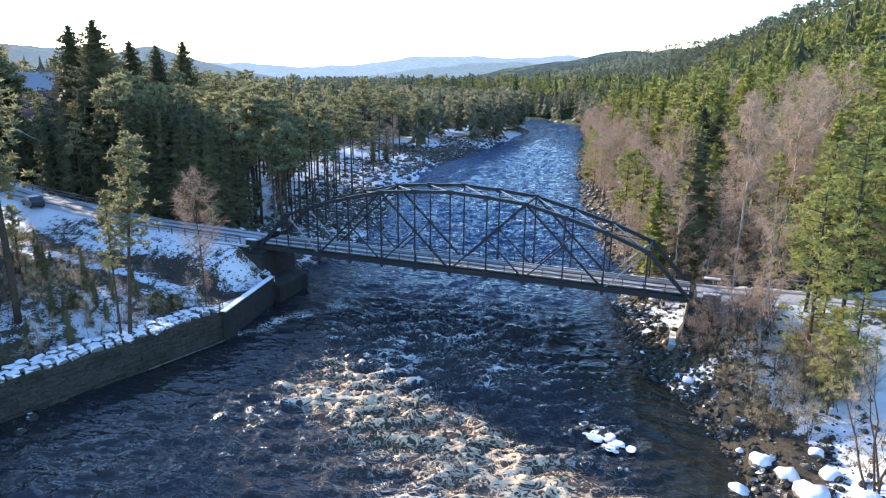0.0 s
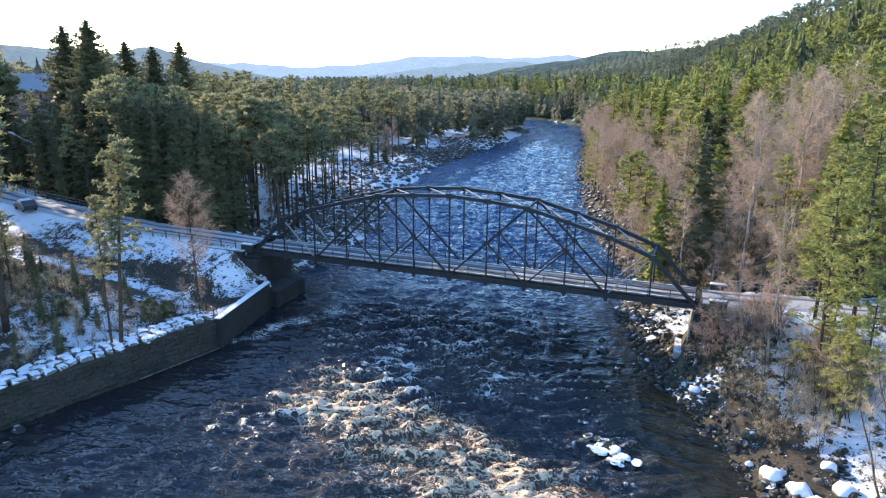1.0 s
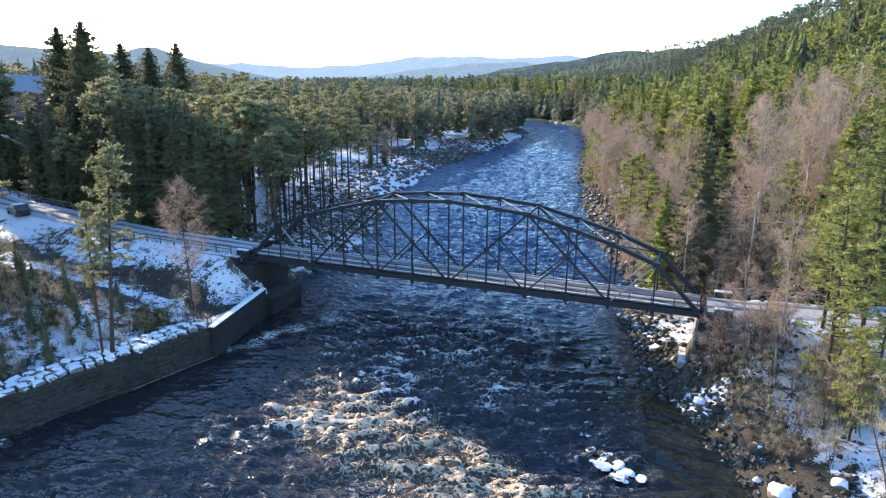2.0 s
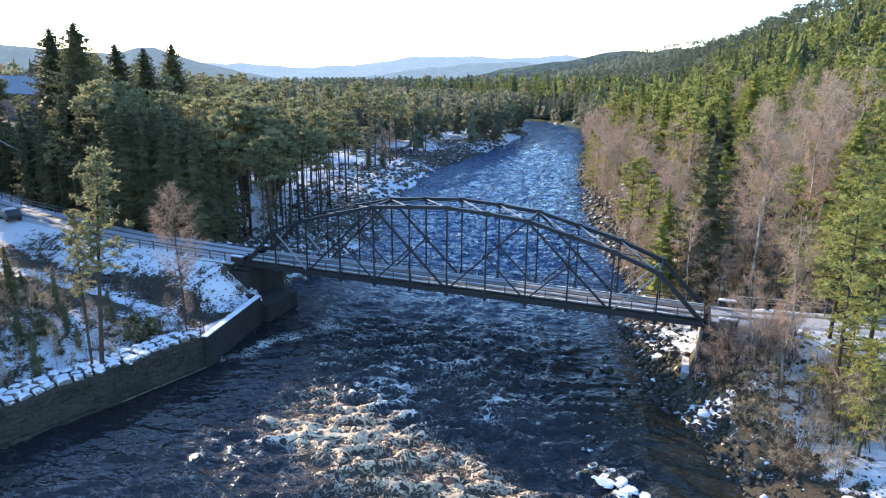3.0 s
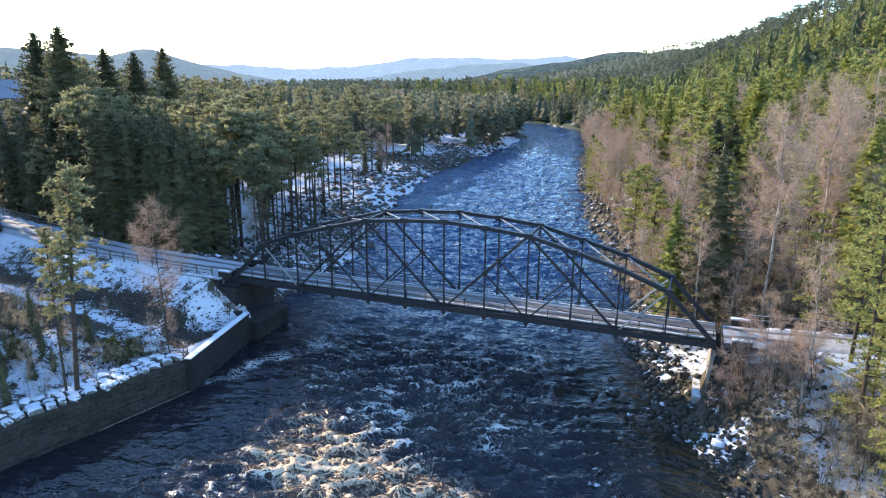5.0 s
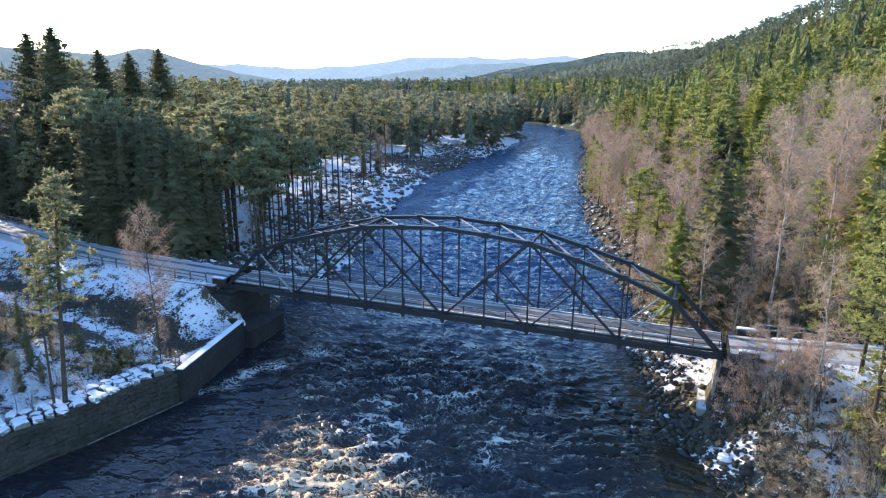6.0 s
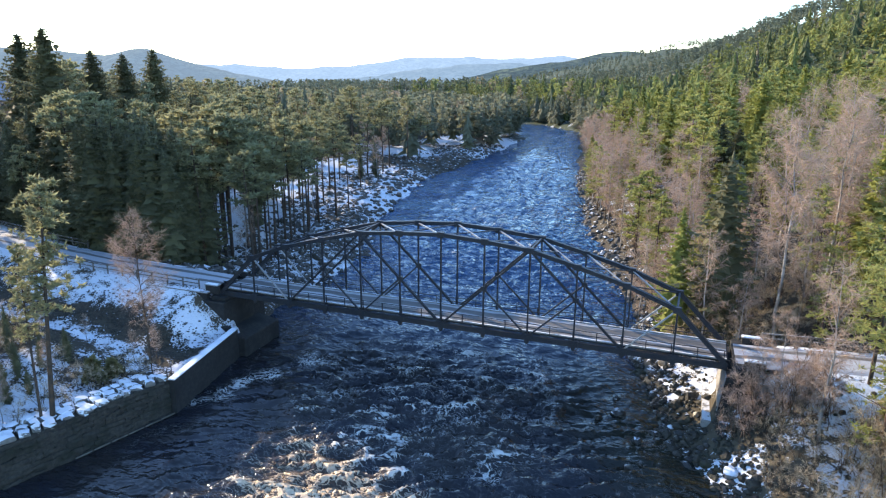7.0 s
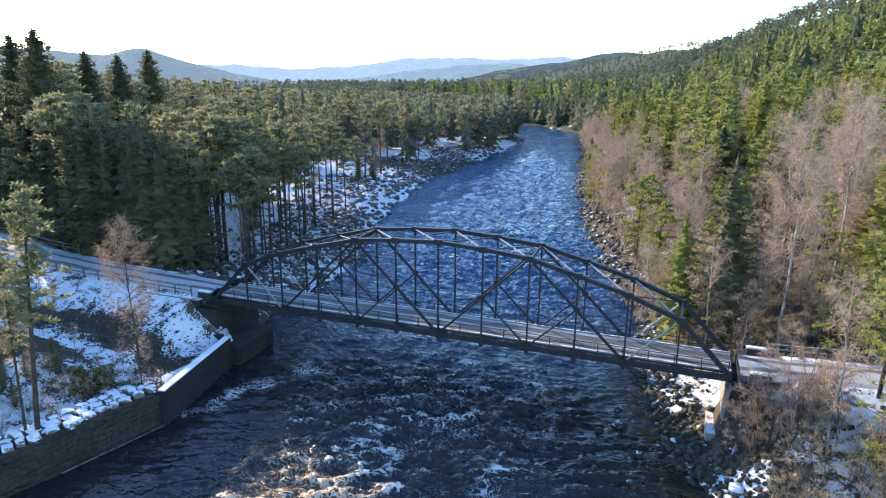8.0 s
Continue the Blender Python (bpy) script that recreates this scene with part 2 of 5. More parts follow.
# ---- mesh tools ----
class Build:
    """Vertices and faces gathered for one mesh."""

    def __init__(self):
        self.v, self.f, self.n = [], [], 0

    def add(self, v, f):
        v = np.asarray(v, float)
        self.v.append(v)
        self.f += [tuple(int(i) + self.n for i in q) for q in f]
        self.n += len(v)
        return self

    def tris(self, a):
        """Loose triangles from an array (n, 3, 3)."""
        n = len(a)
        self.v.append(a.reshape(-1, 3))
        self.f += (np.arange(n * 3).reshape(-1, 3) + self.n).tolist()
        self.n += n * 3
        return self

    def box(self, c, s, m=None):
        v = np.array([(x, y, z) for x in (-.5, .5) for y in (-.5, .5) for z in (-.5, .5)]) * s
        if m is not None:
            v = v @ np.array(m.to_3x3()).T
        return self.add(v + np.array(c), [(0, 1, 3, 2), (4, 6, 7, 5), (0, 4, 5, 1), (2, 3, 7, 6), (0, 2, 6, 4), (1, 5, 7, 3)])

    def beam(self, p, q, w, h, up=(0, 0, 1)):
        """A bar from p to q, w wide and h high."""
        p, q = Vector(p), Vector(q)
        d = (q - p).normalized()
        s = d.cross(Vector(up)).normalized()
        u = s.cross(d)
        v = [b + s * (w / 2 * i) + u * (h / 2 * j) for b in (p, q) for i, j in ((-1, -1), (1, -1), (1, 1), (-1, 1))]
        return self.add([tuple(x) for x in v], [(0, 1, 2, 3), (7, 6, 5, 4), (0, 4, 5, 1), (1, 5, 6, 2), (2, 6, 7, 3), (3, 7, 4, 0)])

    def tube(self, pts, rad, n=6):
        """A round stem through pts with radii rad."""
        rings = []
        for i, p in enumerate(pts):
            d = Vector(pts[min(i + 1, len(pts) - 1)]) - Vector(pts[max(i - 1, 0)])
            q = d.normalized().to_track_quat("Z", "Y")
            rings += [tuple(Vector(p) + q @ Vector((rad[i] * math.cos(a), rad[i] * math.sin(a), 0))) for a in np.arange(n) * math.tau / n]
        f = [(i * n + j, i * n + (j + 1) % n, (i + 1) * n + (j + 1) % n, (i + 1) * n + j) for i in range(len(pts) - 1) for j in range(n)]
        f += [tuple(range(n - 1, -1, -1)), tuple(range((len(pts) - 1) * n, len(pts) * n))]
        return self.add(rings, f)

    def prism(self, outline, axis, lo, hi):
        """An outline pushed along an axis ('x', 'y' or 'z')."""
        k = "xyz".index(axis)
        n, v = len(outline), []
        for e in (lo, hi):
            for a, b in outline:
                p = [a, b]
                p.insert(k, e)
                v.append(p)
        f = [tuple(range(n)), tuple(range(2 * n - 1, n - 1, -1))] + [(i, i + n, (i + 1) % n + n, (i + 1) % n) for i in range(n)]
        return self.add(v, f)

    def mesh(self, name, mat, smooth=False):
        me = bpy.data.meshes.new(name)
        me.from_pydata(np.concatenate(self.v).tolist(), [], self.f)
        me.materials.append(mat)
        if smooth:
            me.polygons.foreach_set("use_smooth", [True] * len(me.polygons))
        me.update()
        return me


def recalc(me):
    bm = bmesh.new()
    bm.from_mesh(me)
    bmesh.ops.recalc_face_normals(bm, faces=bm.faces)
    bm.to_mesh(me)
    bm.free()
    return me


def bevelled(me, width, seg=1):
    bm = bmesh.new()
    bm.from_mesh(me)
    bmesh.ops.recalc_face_normals(bm, faces=bm.faces)
    bmesh.ops.bevel(bm, geom=bm.edges[:], offset=width, segments=seg, affect="EDGES", profile=0.6)
    bm.to_mesh(me)
    bm.free()
    return me


def part(name, build, mat, parent=None, label="", smooth=False, bevel=0.0):
    """One mesh object from a Build (or a ready mesh), under a thing or a part."""
    me = build if isinstance(build, bpy.types.Mesh) else build.mesh(name, mat, smooth)
    if bevel:
        bevelled(me, bevel)
    ob = new(name, me)
    if parent is not None:
        ob.parent = parent
    return tagged(ob, label)


def thing(name, label, category, at=None, group="", kind=""):
    ob = new(name)
    ob.empty_display_size = 0.3
    if at is not None:
        ob.matrix_basis = at
    return tagged(ob, label, category, group, kind)


# ---- lie of the land ----
LATTICE = np.random.RandomState(7).rand(256, 256)


def vnoise(x, y):
    xi, yi = np.floor(x).astype(int), np.floor(y).astype(int)
    u, v = x - xi, y - yi
    u, v = u * u * (3 - 2 * u), v * v * (3 - 2 * v)
    g = lambda a, b: LATTICE[a % 256, b % 256]
    return (g(xi, yi) * (1 - u) + g(xi + 1, yi) * u) * (1 - v) + (g(xi, yi + 1) * (1 - u) + g(xi + 1, yi + 1) * u) * v


def fbm(x, y, octaves=4, gain=0.5):
    """Noise about 0, within about -0.5 to 0.5."""
    t, a, s = 0, 1.0, 0
    for k in range(octaves):
        t = t + a * (vnoise(x * 2 ** k + 17.3 * k, y * 2 ** k + 9.1 * k) - 0.5)
        s += a
        a *= gain
    return t / s * 1.4


def smooth(x, lo, hi):
    t = np.clip((x - lo) / (hi - lo), 0, 1)
    return t * t * (3 - 2 * t)


WATER_Z = -6.0
LEFT_Y = [-400, -60, -42, -29, -21.7, -13.2, -1.7, 2.5, 9.0, 15, 30, 45, 60, 85, 110, 150, 191, 205, 255, 300, 400, 700]
LEFT_X = [-60, -9, -3.4, 0.6, 2.7, 5.0, 2.8, 2.6, -1.0, 1.4, -1.0, -5, -9, -15.6, -19, -16.5, -18, -17, -38, -82, -230, -700]
RIGHT_Y = [-400, -60, -35, -21, -11.4, -5, 8.7, 26, 40, 82, 149, 200, 255, 300, 400, 700]
RIGHT_X = [95, 62, 55, 52.8, 49.0, 44.4, 40.5, 38.3, 33.9, 22.6, 10.1, 2, -9, -34, -175, -640]
ROAD_X = [-140, -100, -70, -45, -29, -17, 0, 49, 56, 70, 95, 140, 220]
ROAD_Y = [26, 17, 9.5, 4.6, 2.8, 2.3, 2.2, 2.2, 3.0, 4.6, 7, 8, 2]
ROAD_Z = [9, 6.5, 3.4, 1.8, 1.1, 0.6, 0.35, 0.35, 0.4, 0.5, 0.8, 3, 8]


def river_z(x, y):
    """The water's level, which falls away down the valley."""
    ahead = (x - 48) * -0.36 + (y + 64) * 0.933
    return WATER_Z - 0.031 * np.clip(ahead - 285, 0, 1400)


def shore(y):
    return np.interp(y, LEFT_Y, LEFT_X), np.interp(y, RIGHT_Y, RIGHT_X)


def land(x, y):
    """The height of the ground."""
    x, y = np.asarray(x, float), np.asarray(y, float)
    xl, xr = shore(y)
    wob = fbm(x * 0.11, y * 0.11, 3) * 3.0
    dl, dr = xl - x + wob * smooth(y, 4, 14), x - xr + wob * 0.8
    # riverbed
    fall = river_z(x, y) - WATER_Z
    z = np.full_like(x, WATER_Z - 1.3)
    # left bank: a built wall before the bridge, a boulder beach behind it
    rise = 7.5 * smooth(dl, 70, 130) * (1 - smooth(y, 110, 220))
    beach = -6.5 + 2.4 * smooth(dl, -1, 9) + 2.0 * smooth(dl, 8, 26) + 1.3 * smooth(dl, 20, 60) + rise - 3.0 * smooth(y, 70, 220) * smooth(dl, 6, 20)
    terrace = -3.75 + 2.2 * smooth(dl, 2.6, 18) + 1.8 * smooth(dl, 18, 50) + rise
    before = smooth(y, 3.0, -2.0)
    zl = beach * (1 - before) + terrace * before
    wall_in = np.where(before > 0.5, smooth(dl, 0.35, 0.9), smooth(dl, -3, 0.5))
    z = np.where(dl > -3, z * (1 - wall_in) + zl * wall_in, z)
    # right bank: boulders, a low terrace, then the wooded hill
    r = np.maximum(dr, 0)
    ahead, aside = (x - 48) * -0.36 + (y + 64) * 0.933, (x - 48) * 0.933 + (y + 64) * 0.36
    hill = (0.12 - 0.08 * smooth(y, 120, 300)) * np.minimum(r, 75)
    ramp = np.clip(aside - 104 - 0.18 * np.clip(ahead - 300, 0, 700), 0, 260)
    hill = hill + 0.45 * ramp ** 2 / (ramp + 12) * smooth(ahead, 130, 320) * (1 - 0.45 * smooth(ahead, 480, 950))
    zr = -6.6 + 1.9 * smooth(dr, -2, 6) + 1.4 * smooth(dr, 5, 18)
    zr = zr + (hill + 2.2 * smooth(dr, 6, 30)) * (0.25 + 0.75 * smooth(y, -10, 25))
    z = np.where(dr > -3, np.maximum(z, zr), z)
    # beyond, the valley falls away
    z = z + fall * (1 - 0.75 * smooth(aside, 110, 220)) - 40 * smooth(np.hypot(x, y), 1400, 2600)
    # unevenness
    rough = fbm(x * 0.5, y * 0.5, 4) * 0.9 + fbm(x * 0.06, y * 0.06, 3) * 1.6
    z = z + rough * np.clip(np.maximum(dl - 1.5, dr) / 8, 0, 1)
    # road dams
    ry, rz = np.interp(x, ROAD_X, ROAD_Y), np.interp(x, ROAD_X, ROAD_Z)
    d = np.abs(y - ry) * np.where(x < -30, 0.86, 1.0)
    dam = rz - 0.12 - np.maximum(d - 2.7, 0) * 0.42 + fbm(x * 0.4, y * 0.4, 3) * 0.25 * smooth(d, 2.5, 5)
    dam = dam - np.where(x < 20, np.maximum(x + 2.5 + 4 * smooth(y, 0, 4), 0) * 0.75, np.maximum(52.5 - x, 0) * 0.75)
    dam = np.where((x < 2.2 - 3.0 * smooth(y, -0.5, 1.0)) | (x > 47.5), dam, -50)
    cut = rz - 0.12 + np.maximum(d - 3.0, 0) * 0.6
    z = np.maximum(z, dam)
    return np.where((x < -3) | (x > 50), np.minimum(z, cut), z)


def ground_z(x, y):
    return float(land(np.array([x]), np.array([y]))[0])


def spaced(stops):
    """Grid lines: (from, to, step) pieces, the step growing evenly between pieces."""
    out = [stops[0][0]]
    for a, b, s in stops:
        n = max(1, int(round((b - a) / s)))
        out += list(np.linspace(a, b, n + 1)[1:])
    return np.array(out)


def sheet(xs, ys, zf):
    X, Y = np.meshgrid(xs, ys)
    Z = zf(X, Y)
    nx, ny = len(xs), len(ys)
    i = (np.arange(ny - 1)[:, None] * nx + np.arange(nx - 1)[None, :]).ravel()
    b = Build()
    b.v, b.n = [np.stack([X.ravel(), Y.ravel(), Z.ravel()], 1)], nx * ny
    b.f = np.stack([i, i + 1, i + nx + 1, i + nx], 1).tolist()
    return b, X.ravel(), Y.ravel(), Z.ravel()


def give(me, name, values):
    a = me.attributes.new(name, "FLOAT", "POINT")
    a.data.foreach_set("value", np.asarray(values, dtype=np.float32))


XS = spaced([(-4200, -1200, 300), (-1200, -300, 60), (-300, -90, 9), (-90, -30, 1.5), (-30, 12, 0.7), (12, 38, 2.0), (38, 70, 0.7), (70, 130, 2.0), (130, 330, 9), (330, 1200, 60), (1200, 4200, 300)])
YS = spaced([(-1500, -300, 100), (-300, -70, 10), (-70, -42, 2.0), (-42, 35, 0.7), (35, 110, 1.4), (110, 250, 3.5), (250, 520, 10), (520, 1300, 40), (1300, 4600, 250)])
b, gx, gy, gz = sheet(XS, YS, land)
me = b.mesh("ground", GROUND, True)
gl, gr = shore(gy)
far_off = smooth(np.hypot(gx, gy), 90, 200)
forest = smooth(gl - gx, 22, 40) * smooth(gy, 6, 16) + smooth(gx - gr, 8, 30)
right_wood_floor = smooth(gx - gr, 5, 14) * smooth(gy, 4, 10)
terrace_floor = smooth(gy, -8, -12) * smooth(gl - gx, 0.3, 1.5)
snow = 0.78 - (0.42 + 0.32 * far_off) * forest - 0.26 * right_wood_floor - 0.54 * terrace_floor - 0.22 * smooth(gx - gr, 5, 9) * smooth(gx - gr, 26, 18) * smooth(gy, -1, -4) - 0.3 * smooth(gl - gx, 26, 14) * smooth(gy, 5, 10) + 0.9 * fbm(gx * 0.05, gy * 0.05, 3)
slope = (gy > -10.5) & (gy < 0) & (gx < 2) & (gx > -40)
snow = np.where(slope, 0.58 - 0.36 * np.exp(-((gy + 6.8) / 2.2) ** 2) + 0.5 * fbm(gx * 0.2, gy * 0.2, 3), snow)
snow = np.where((gx - gr > -2) & (gx - gr < 7), 0.25, snow)
snow = np.where((gx > 41.5) & (gx < 48) & (gy > 3) & (gy < 12) & (gz > -5.7), 0.6 + 0.3 * fbm(gx * 0.5, gy * 0.5, 2), snow)
snow = np.where((gx > 46) & (gx < 51) & (gy > -9) & (gy < -5.5), 0.62, snow)
snow = np.where((gx > 49) & (gx < 80) & (gy > 4.5) & (gy < 9.5), 0.8 + 0.3 * fbm(gx * 0.3, gy * 0.3, 3), snow)
snow = np.where((gx > 58) & (gx < 80) & (gy > -30) & (gy < 0), np.where(gx > 61.5, 0.84, 0.62) + 0.35 * fbm(gx * 0.25, gy * 0.25, 3), snow)
give(me, "wooded", smooth(np.hypot(gx, gy), 150, 300))
give(me, "snow", np.clip(snow, 0.02, 1))
ground = part("ground", me, GROUND)
tagged(ground, "snow-patched forest floor and river banks under the trees", "ground", kind="structure")

# ---- the river ----


def rapid(x, y):
    """How rough the water runs."""
    a = 0.36 + 0.5 * np.exp(-(((x - 30) / 15) ** 2 + ((y + 20) / 8) ** 2)) + 0.62 * np.exp(-(((x - 25) / 12) ** 2 + ((y + 3) / 11) ** 2))
    a = a + 0.25 * smooth(y, 12, 60)
    xl, xr = shore(y)
    a = a * (0.3 + 0.7 * smooth(x - xl, 3, 12)) * (0.3 + 0.7 * smooth(xr - x, 1, 7))
    return a


def crests(x, y):
    """Sharp wave crests lying across the flow, 0 to 1, at two sizes."""
    u, v = x * 0.93 + y * 0.36, -x * 0.36 + y * 0.93
    wu, wv = fbm(u * 0.2 + 40, v * 0.2, 3) * 2.5, fbm(u * 0.2, v * 0.2 + 40, 3) * 2.5
    big = np.clip(1 - np.abs(fbm((u + wu) * 0.17 + 3, (v + wv) * 0.5 + 7, 3, 0.5)) * 3.2, 0, 1) ** 1.8
    small = np.clip(1 - np.abs(fbm((u + wv) * 0.42 + 11, (v + wu) * 1.15 + 5, 3, 0.5)) * 3.4, 0, 1) ** 1.8
    return big, small


def swell(x, y):
    u, v = x * 0.93 + y * 0.36, -x * 0.36 + y * 0.93
    big, small = crests(x, y)
    return rapid(x, y) * (0.6 * fbm(u * 0.16, v * 0.28, 3, 0.55) + 0.75 * (big - 0.35) + 0.4 * (small - 0.35)) + 0.06 * (small - 0.35)


wx = spaced([(-420, -120, 20), (-120, -20, 4), (-20, -2, 1.0), (-2, 56, 0.26), (56, 100, 4)])
wy = spaced([(-400, -100, 20), (-100, -46, 3), (-46, 8, 0.26), (8, 60, 0.6), (60, 160, 2.0), (160, 700, 8)])
b, qx, qy, qz = sheet(wx, wy, lambda X, Y: river_z(X, Y) + swell(X, Y))
ql, qr = shore(qy)
wet = (qx > ql - 10) & (qx < qr + 10)
b.f = [q for q in b.f if wet[q[0]] and wet[q[2]]]
me = b.mesh("river", WATER, True)
a = rapid(qx, qy)
big, small = crests(qx, qy)
wall_run = np.exp(-(((qx - 7.5 - (qy + 6) * 0.34 + 2 * fbm(qx * 0.3, qy * 0.3, 3)) / (1.0 + 0.06 * (qy + 11))) ** 2)) * (0.55 + fbm(qx * 0.5, qy * 0.5, 2)) * smooth(qy, -13, -10) * smooth(qy, 4, -1)
patch = fbm(qx * 0.12 + 5, qy * 0.12 + 2, 3)
torn = 2.2 * fbm(qx * 0.35, qy * 0.35, 3)
# the sun patch's slanted edges, painted in as bounds of foam and warm tint
upper, lower = qy + 11.6 + (qx - 17.5) * 0.40 + torn, qy + 20.5 + (qx - 16.2) * 0.46 + torn
sunlit_boil = smooth(-upper, -0.4, 1.6) * smooth(lower, -1.5, 1.5) * smooth(qx + 2 * torn, 13.5, 18.0)
below = smooth(lower, 1.5, -1.0) * smooth(lower, -9, -2) * smooth(qx, 17, 25)
spots = 0
for px, py, rx, ry, k in ((32.3, -12.2, 1.0, 0.9, 0.5), (31.3, -10.6, 0.7, 0.8, 0.35), (15.8, -5.0, 1.3, 0.8, 0.45), (24.4, 7.6, 1.7, 0.5, 0.8), (33.0, -3.0, 2.0, 0.5, 0.3), (22.0, -3.5, 2.5, 0.5, 0.3), (27.5, -4.8, 2.2, 0.5, 0.3)):
    spots = spots + k * np.exp(-(((qx - px + torn * 0.4) / rx) ** 2 + ((qy - py) / ry) ** 2))
calm = 1 - 0.75 * smooth(qx, 17, 11) * smooth(qy, 4, -4) - 0.5 * smooth(qx - qr, -10, -4)
foam = 0.05 + sunlit_boil * (0.40 + 0.22 * patch + 0.28 * (big - 0.35) + 0.12 * (small - 0.35)) + below * (0.2 + 0.5 * patch) + (0.54 * smooth(big + 0.25 * small, 0.78, 1.1) * smooth(patch, -0.16, 0.22) + 0.32 * smooth(small, 0.7, 1.0) * smooth(patch, -0.1, 0.3)) * smooth(a, 0.3, 0.65) * calm + 0.8 * wall_run + spots
along, over = qx * 0.93 + qy * 0.36, -qx * 0.36 + qy * 0.93
streak = np.clip(1 - np.abs(fbm(along * 0.3 + 2.5 * fbm(qx * 0.15, qy * 0.15, 2), over * 0.09, 3)) * 7, 0, 1)
foam = foam + 0.06 * smooth(qy, 10, 30) + (0.12 * streak + 0.05 * smooth(a, 0.35, 0.65)) * (1 - sunlit_boil) * (1 - 0.8 * smooth(qy, 6, 22))
give(me, "shallow", np.clip(smooth(qx - qr, -11, -2) * smooth(qy, 14, 4), 0, 1))
give(me, "sun_tint", np.clip(sunlit_boil + 0.3 * below, 0, 1))
give(me, "rough", 0.75 * (0.3 + 0.7 * calm) + 0.5 * smooth(qy, 0, 40))
# where the painted sky blue and the wider ripples set in
give(me, "sky_blue_reach", smooth(qy, -2, 40))
give(me, "foam", np.clip(foam, 0, 1))
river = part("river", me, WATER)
tagged(river, "dark peaty river with foaming rapids", "water", kind="structure")


# ---- roads ----
def road_strip(name, x0, x1, half, lift, label):
    xs = np.arange(x0, x1 + 0.01, 1.0)
    across = np.linspace(-half, half, 11)
    b = Build()
    v = []
    for x in xs:
        y, z = np.interp(x, ROAD_X, ROAD_Y), np.interp(x, ROAD_X, ROAD_Z)
        dy = (np.interp(x + 1, ROAD_X, ROAD_Y) - np.interp(x - 1, ROAD_X, ROAD_Y)) / 2
        n = np.array((-dy, 1.0)) / math.hypot(1, dy)
        for c in across:
            edge = abs(c) / half
            v.append((x + n[0] * c, y + n[1] * c, z + lift - 0.05 * edge ** 2 - (0.25 if edge > 0.99 else 0)))
    k = len(across)
    b.add(v, [(i * k + j, (i + 1) * k + j, (i + 1) * k + j + 1, i * k + j + 1) for i in range(len(xs) - 1) for j in range(k - 1)])
    me = b.mesh(name, ROAD, True)
    give(me, "across", np.tile(across, len(xs)))
    return tagged(part(name, recalc(me), ROAD), label, "road", kind="structure")


road_strip("road", -130, -0.5, 2.5, 0.06, "narrow asphalt road with packed snow between wheel tracks")
road_strip("road", 48.6, 200, 2.2, 0.06, "narrow asphalt road with snowy edges through the wood")

# ---- the bridge ----
PANEL, WIDTH, SPANS = 4.0, 4.4, 12
RISE = [0.0, 4.1, 5.62, 6.72, 7.72, 8.1, 8.33, 8.1, 7.72, 6.72, 5.62, 4.1, 0.0]
bridge = thing("truss_bridge", "dark steel bowed truss road bridge over the river", "bridge")


def node(k, side, top):
    return Vector((k * PANEL, side * WIDTH, RISE[k] if top else 0.0))


def riveted(p, q, w, h, gap=0.0):
    """A built-up bar: two flat sides with lattice between them, or a plain bar."""
    b = Build()
    if not gap:
        return b.beam(p, q, w, h)
    p, q = Vector(p), Vector(q)
    d = (q - p).normalized()
    s = Vector((0, 1, 0))
    for e in (-1, 1):
        b.beam(p + s * (e * gap / 2), q + s * (e * gap / 2), w, h)
    u = s.cross(d)
    n = max(2, int((q - p).length / 0.7))
    for i in range(n):
        a, c = p.lerp(q, i / n), p.lerp(q, (i + 1) / n)
        b.beam(a + s * gap / 2 * (-1) ** i - u * h * 0.35, c - s * gap / 2 * (-1) ** i - u * h * 0.35, 0.06, 0.03)
    b.add(
        [tuple(x) for e in (p, q) for x in (e - s * (gap / 2 + w) - u * h * 0.5, e + s * (gap / 2 + w) - u * h * 0.5, e + s * (gap / 2 + w) - u * h * 0.58, e - s * (gap / 2 + w) - u * h * 0.58)],
        [(0, 1, 2, 3), (7, 6, 5, 4), (0, 4, 5, 1), (1, 5, 6, 2), (2, 6, 7, 3), (3, 7, 4, 0)])
    return b


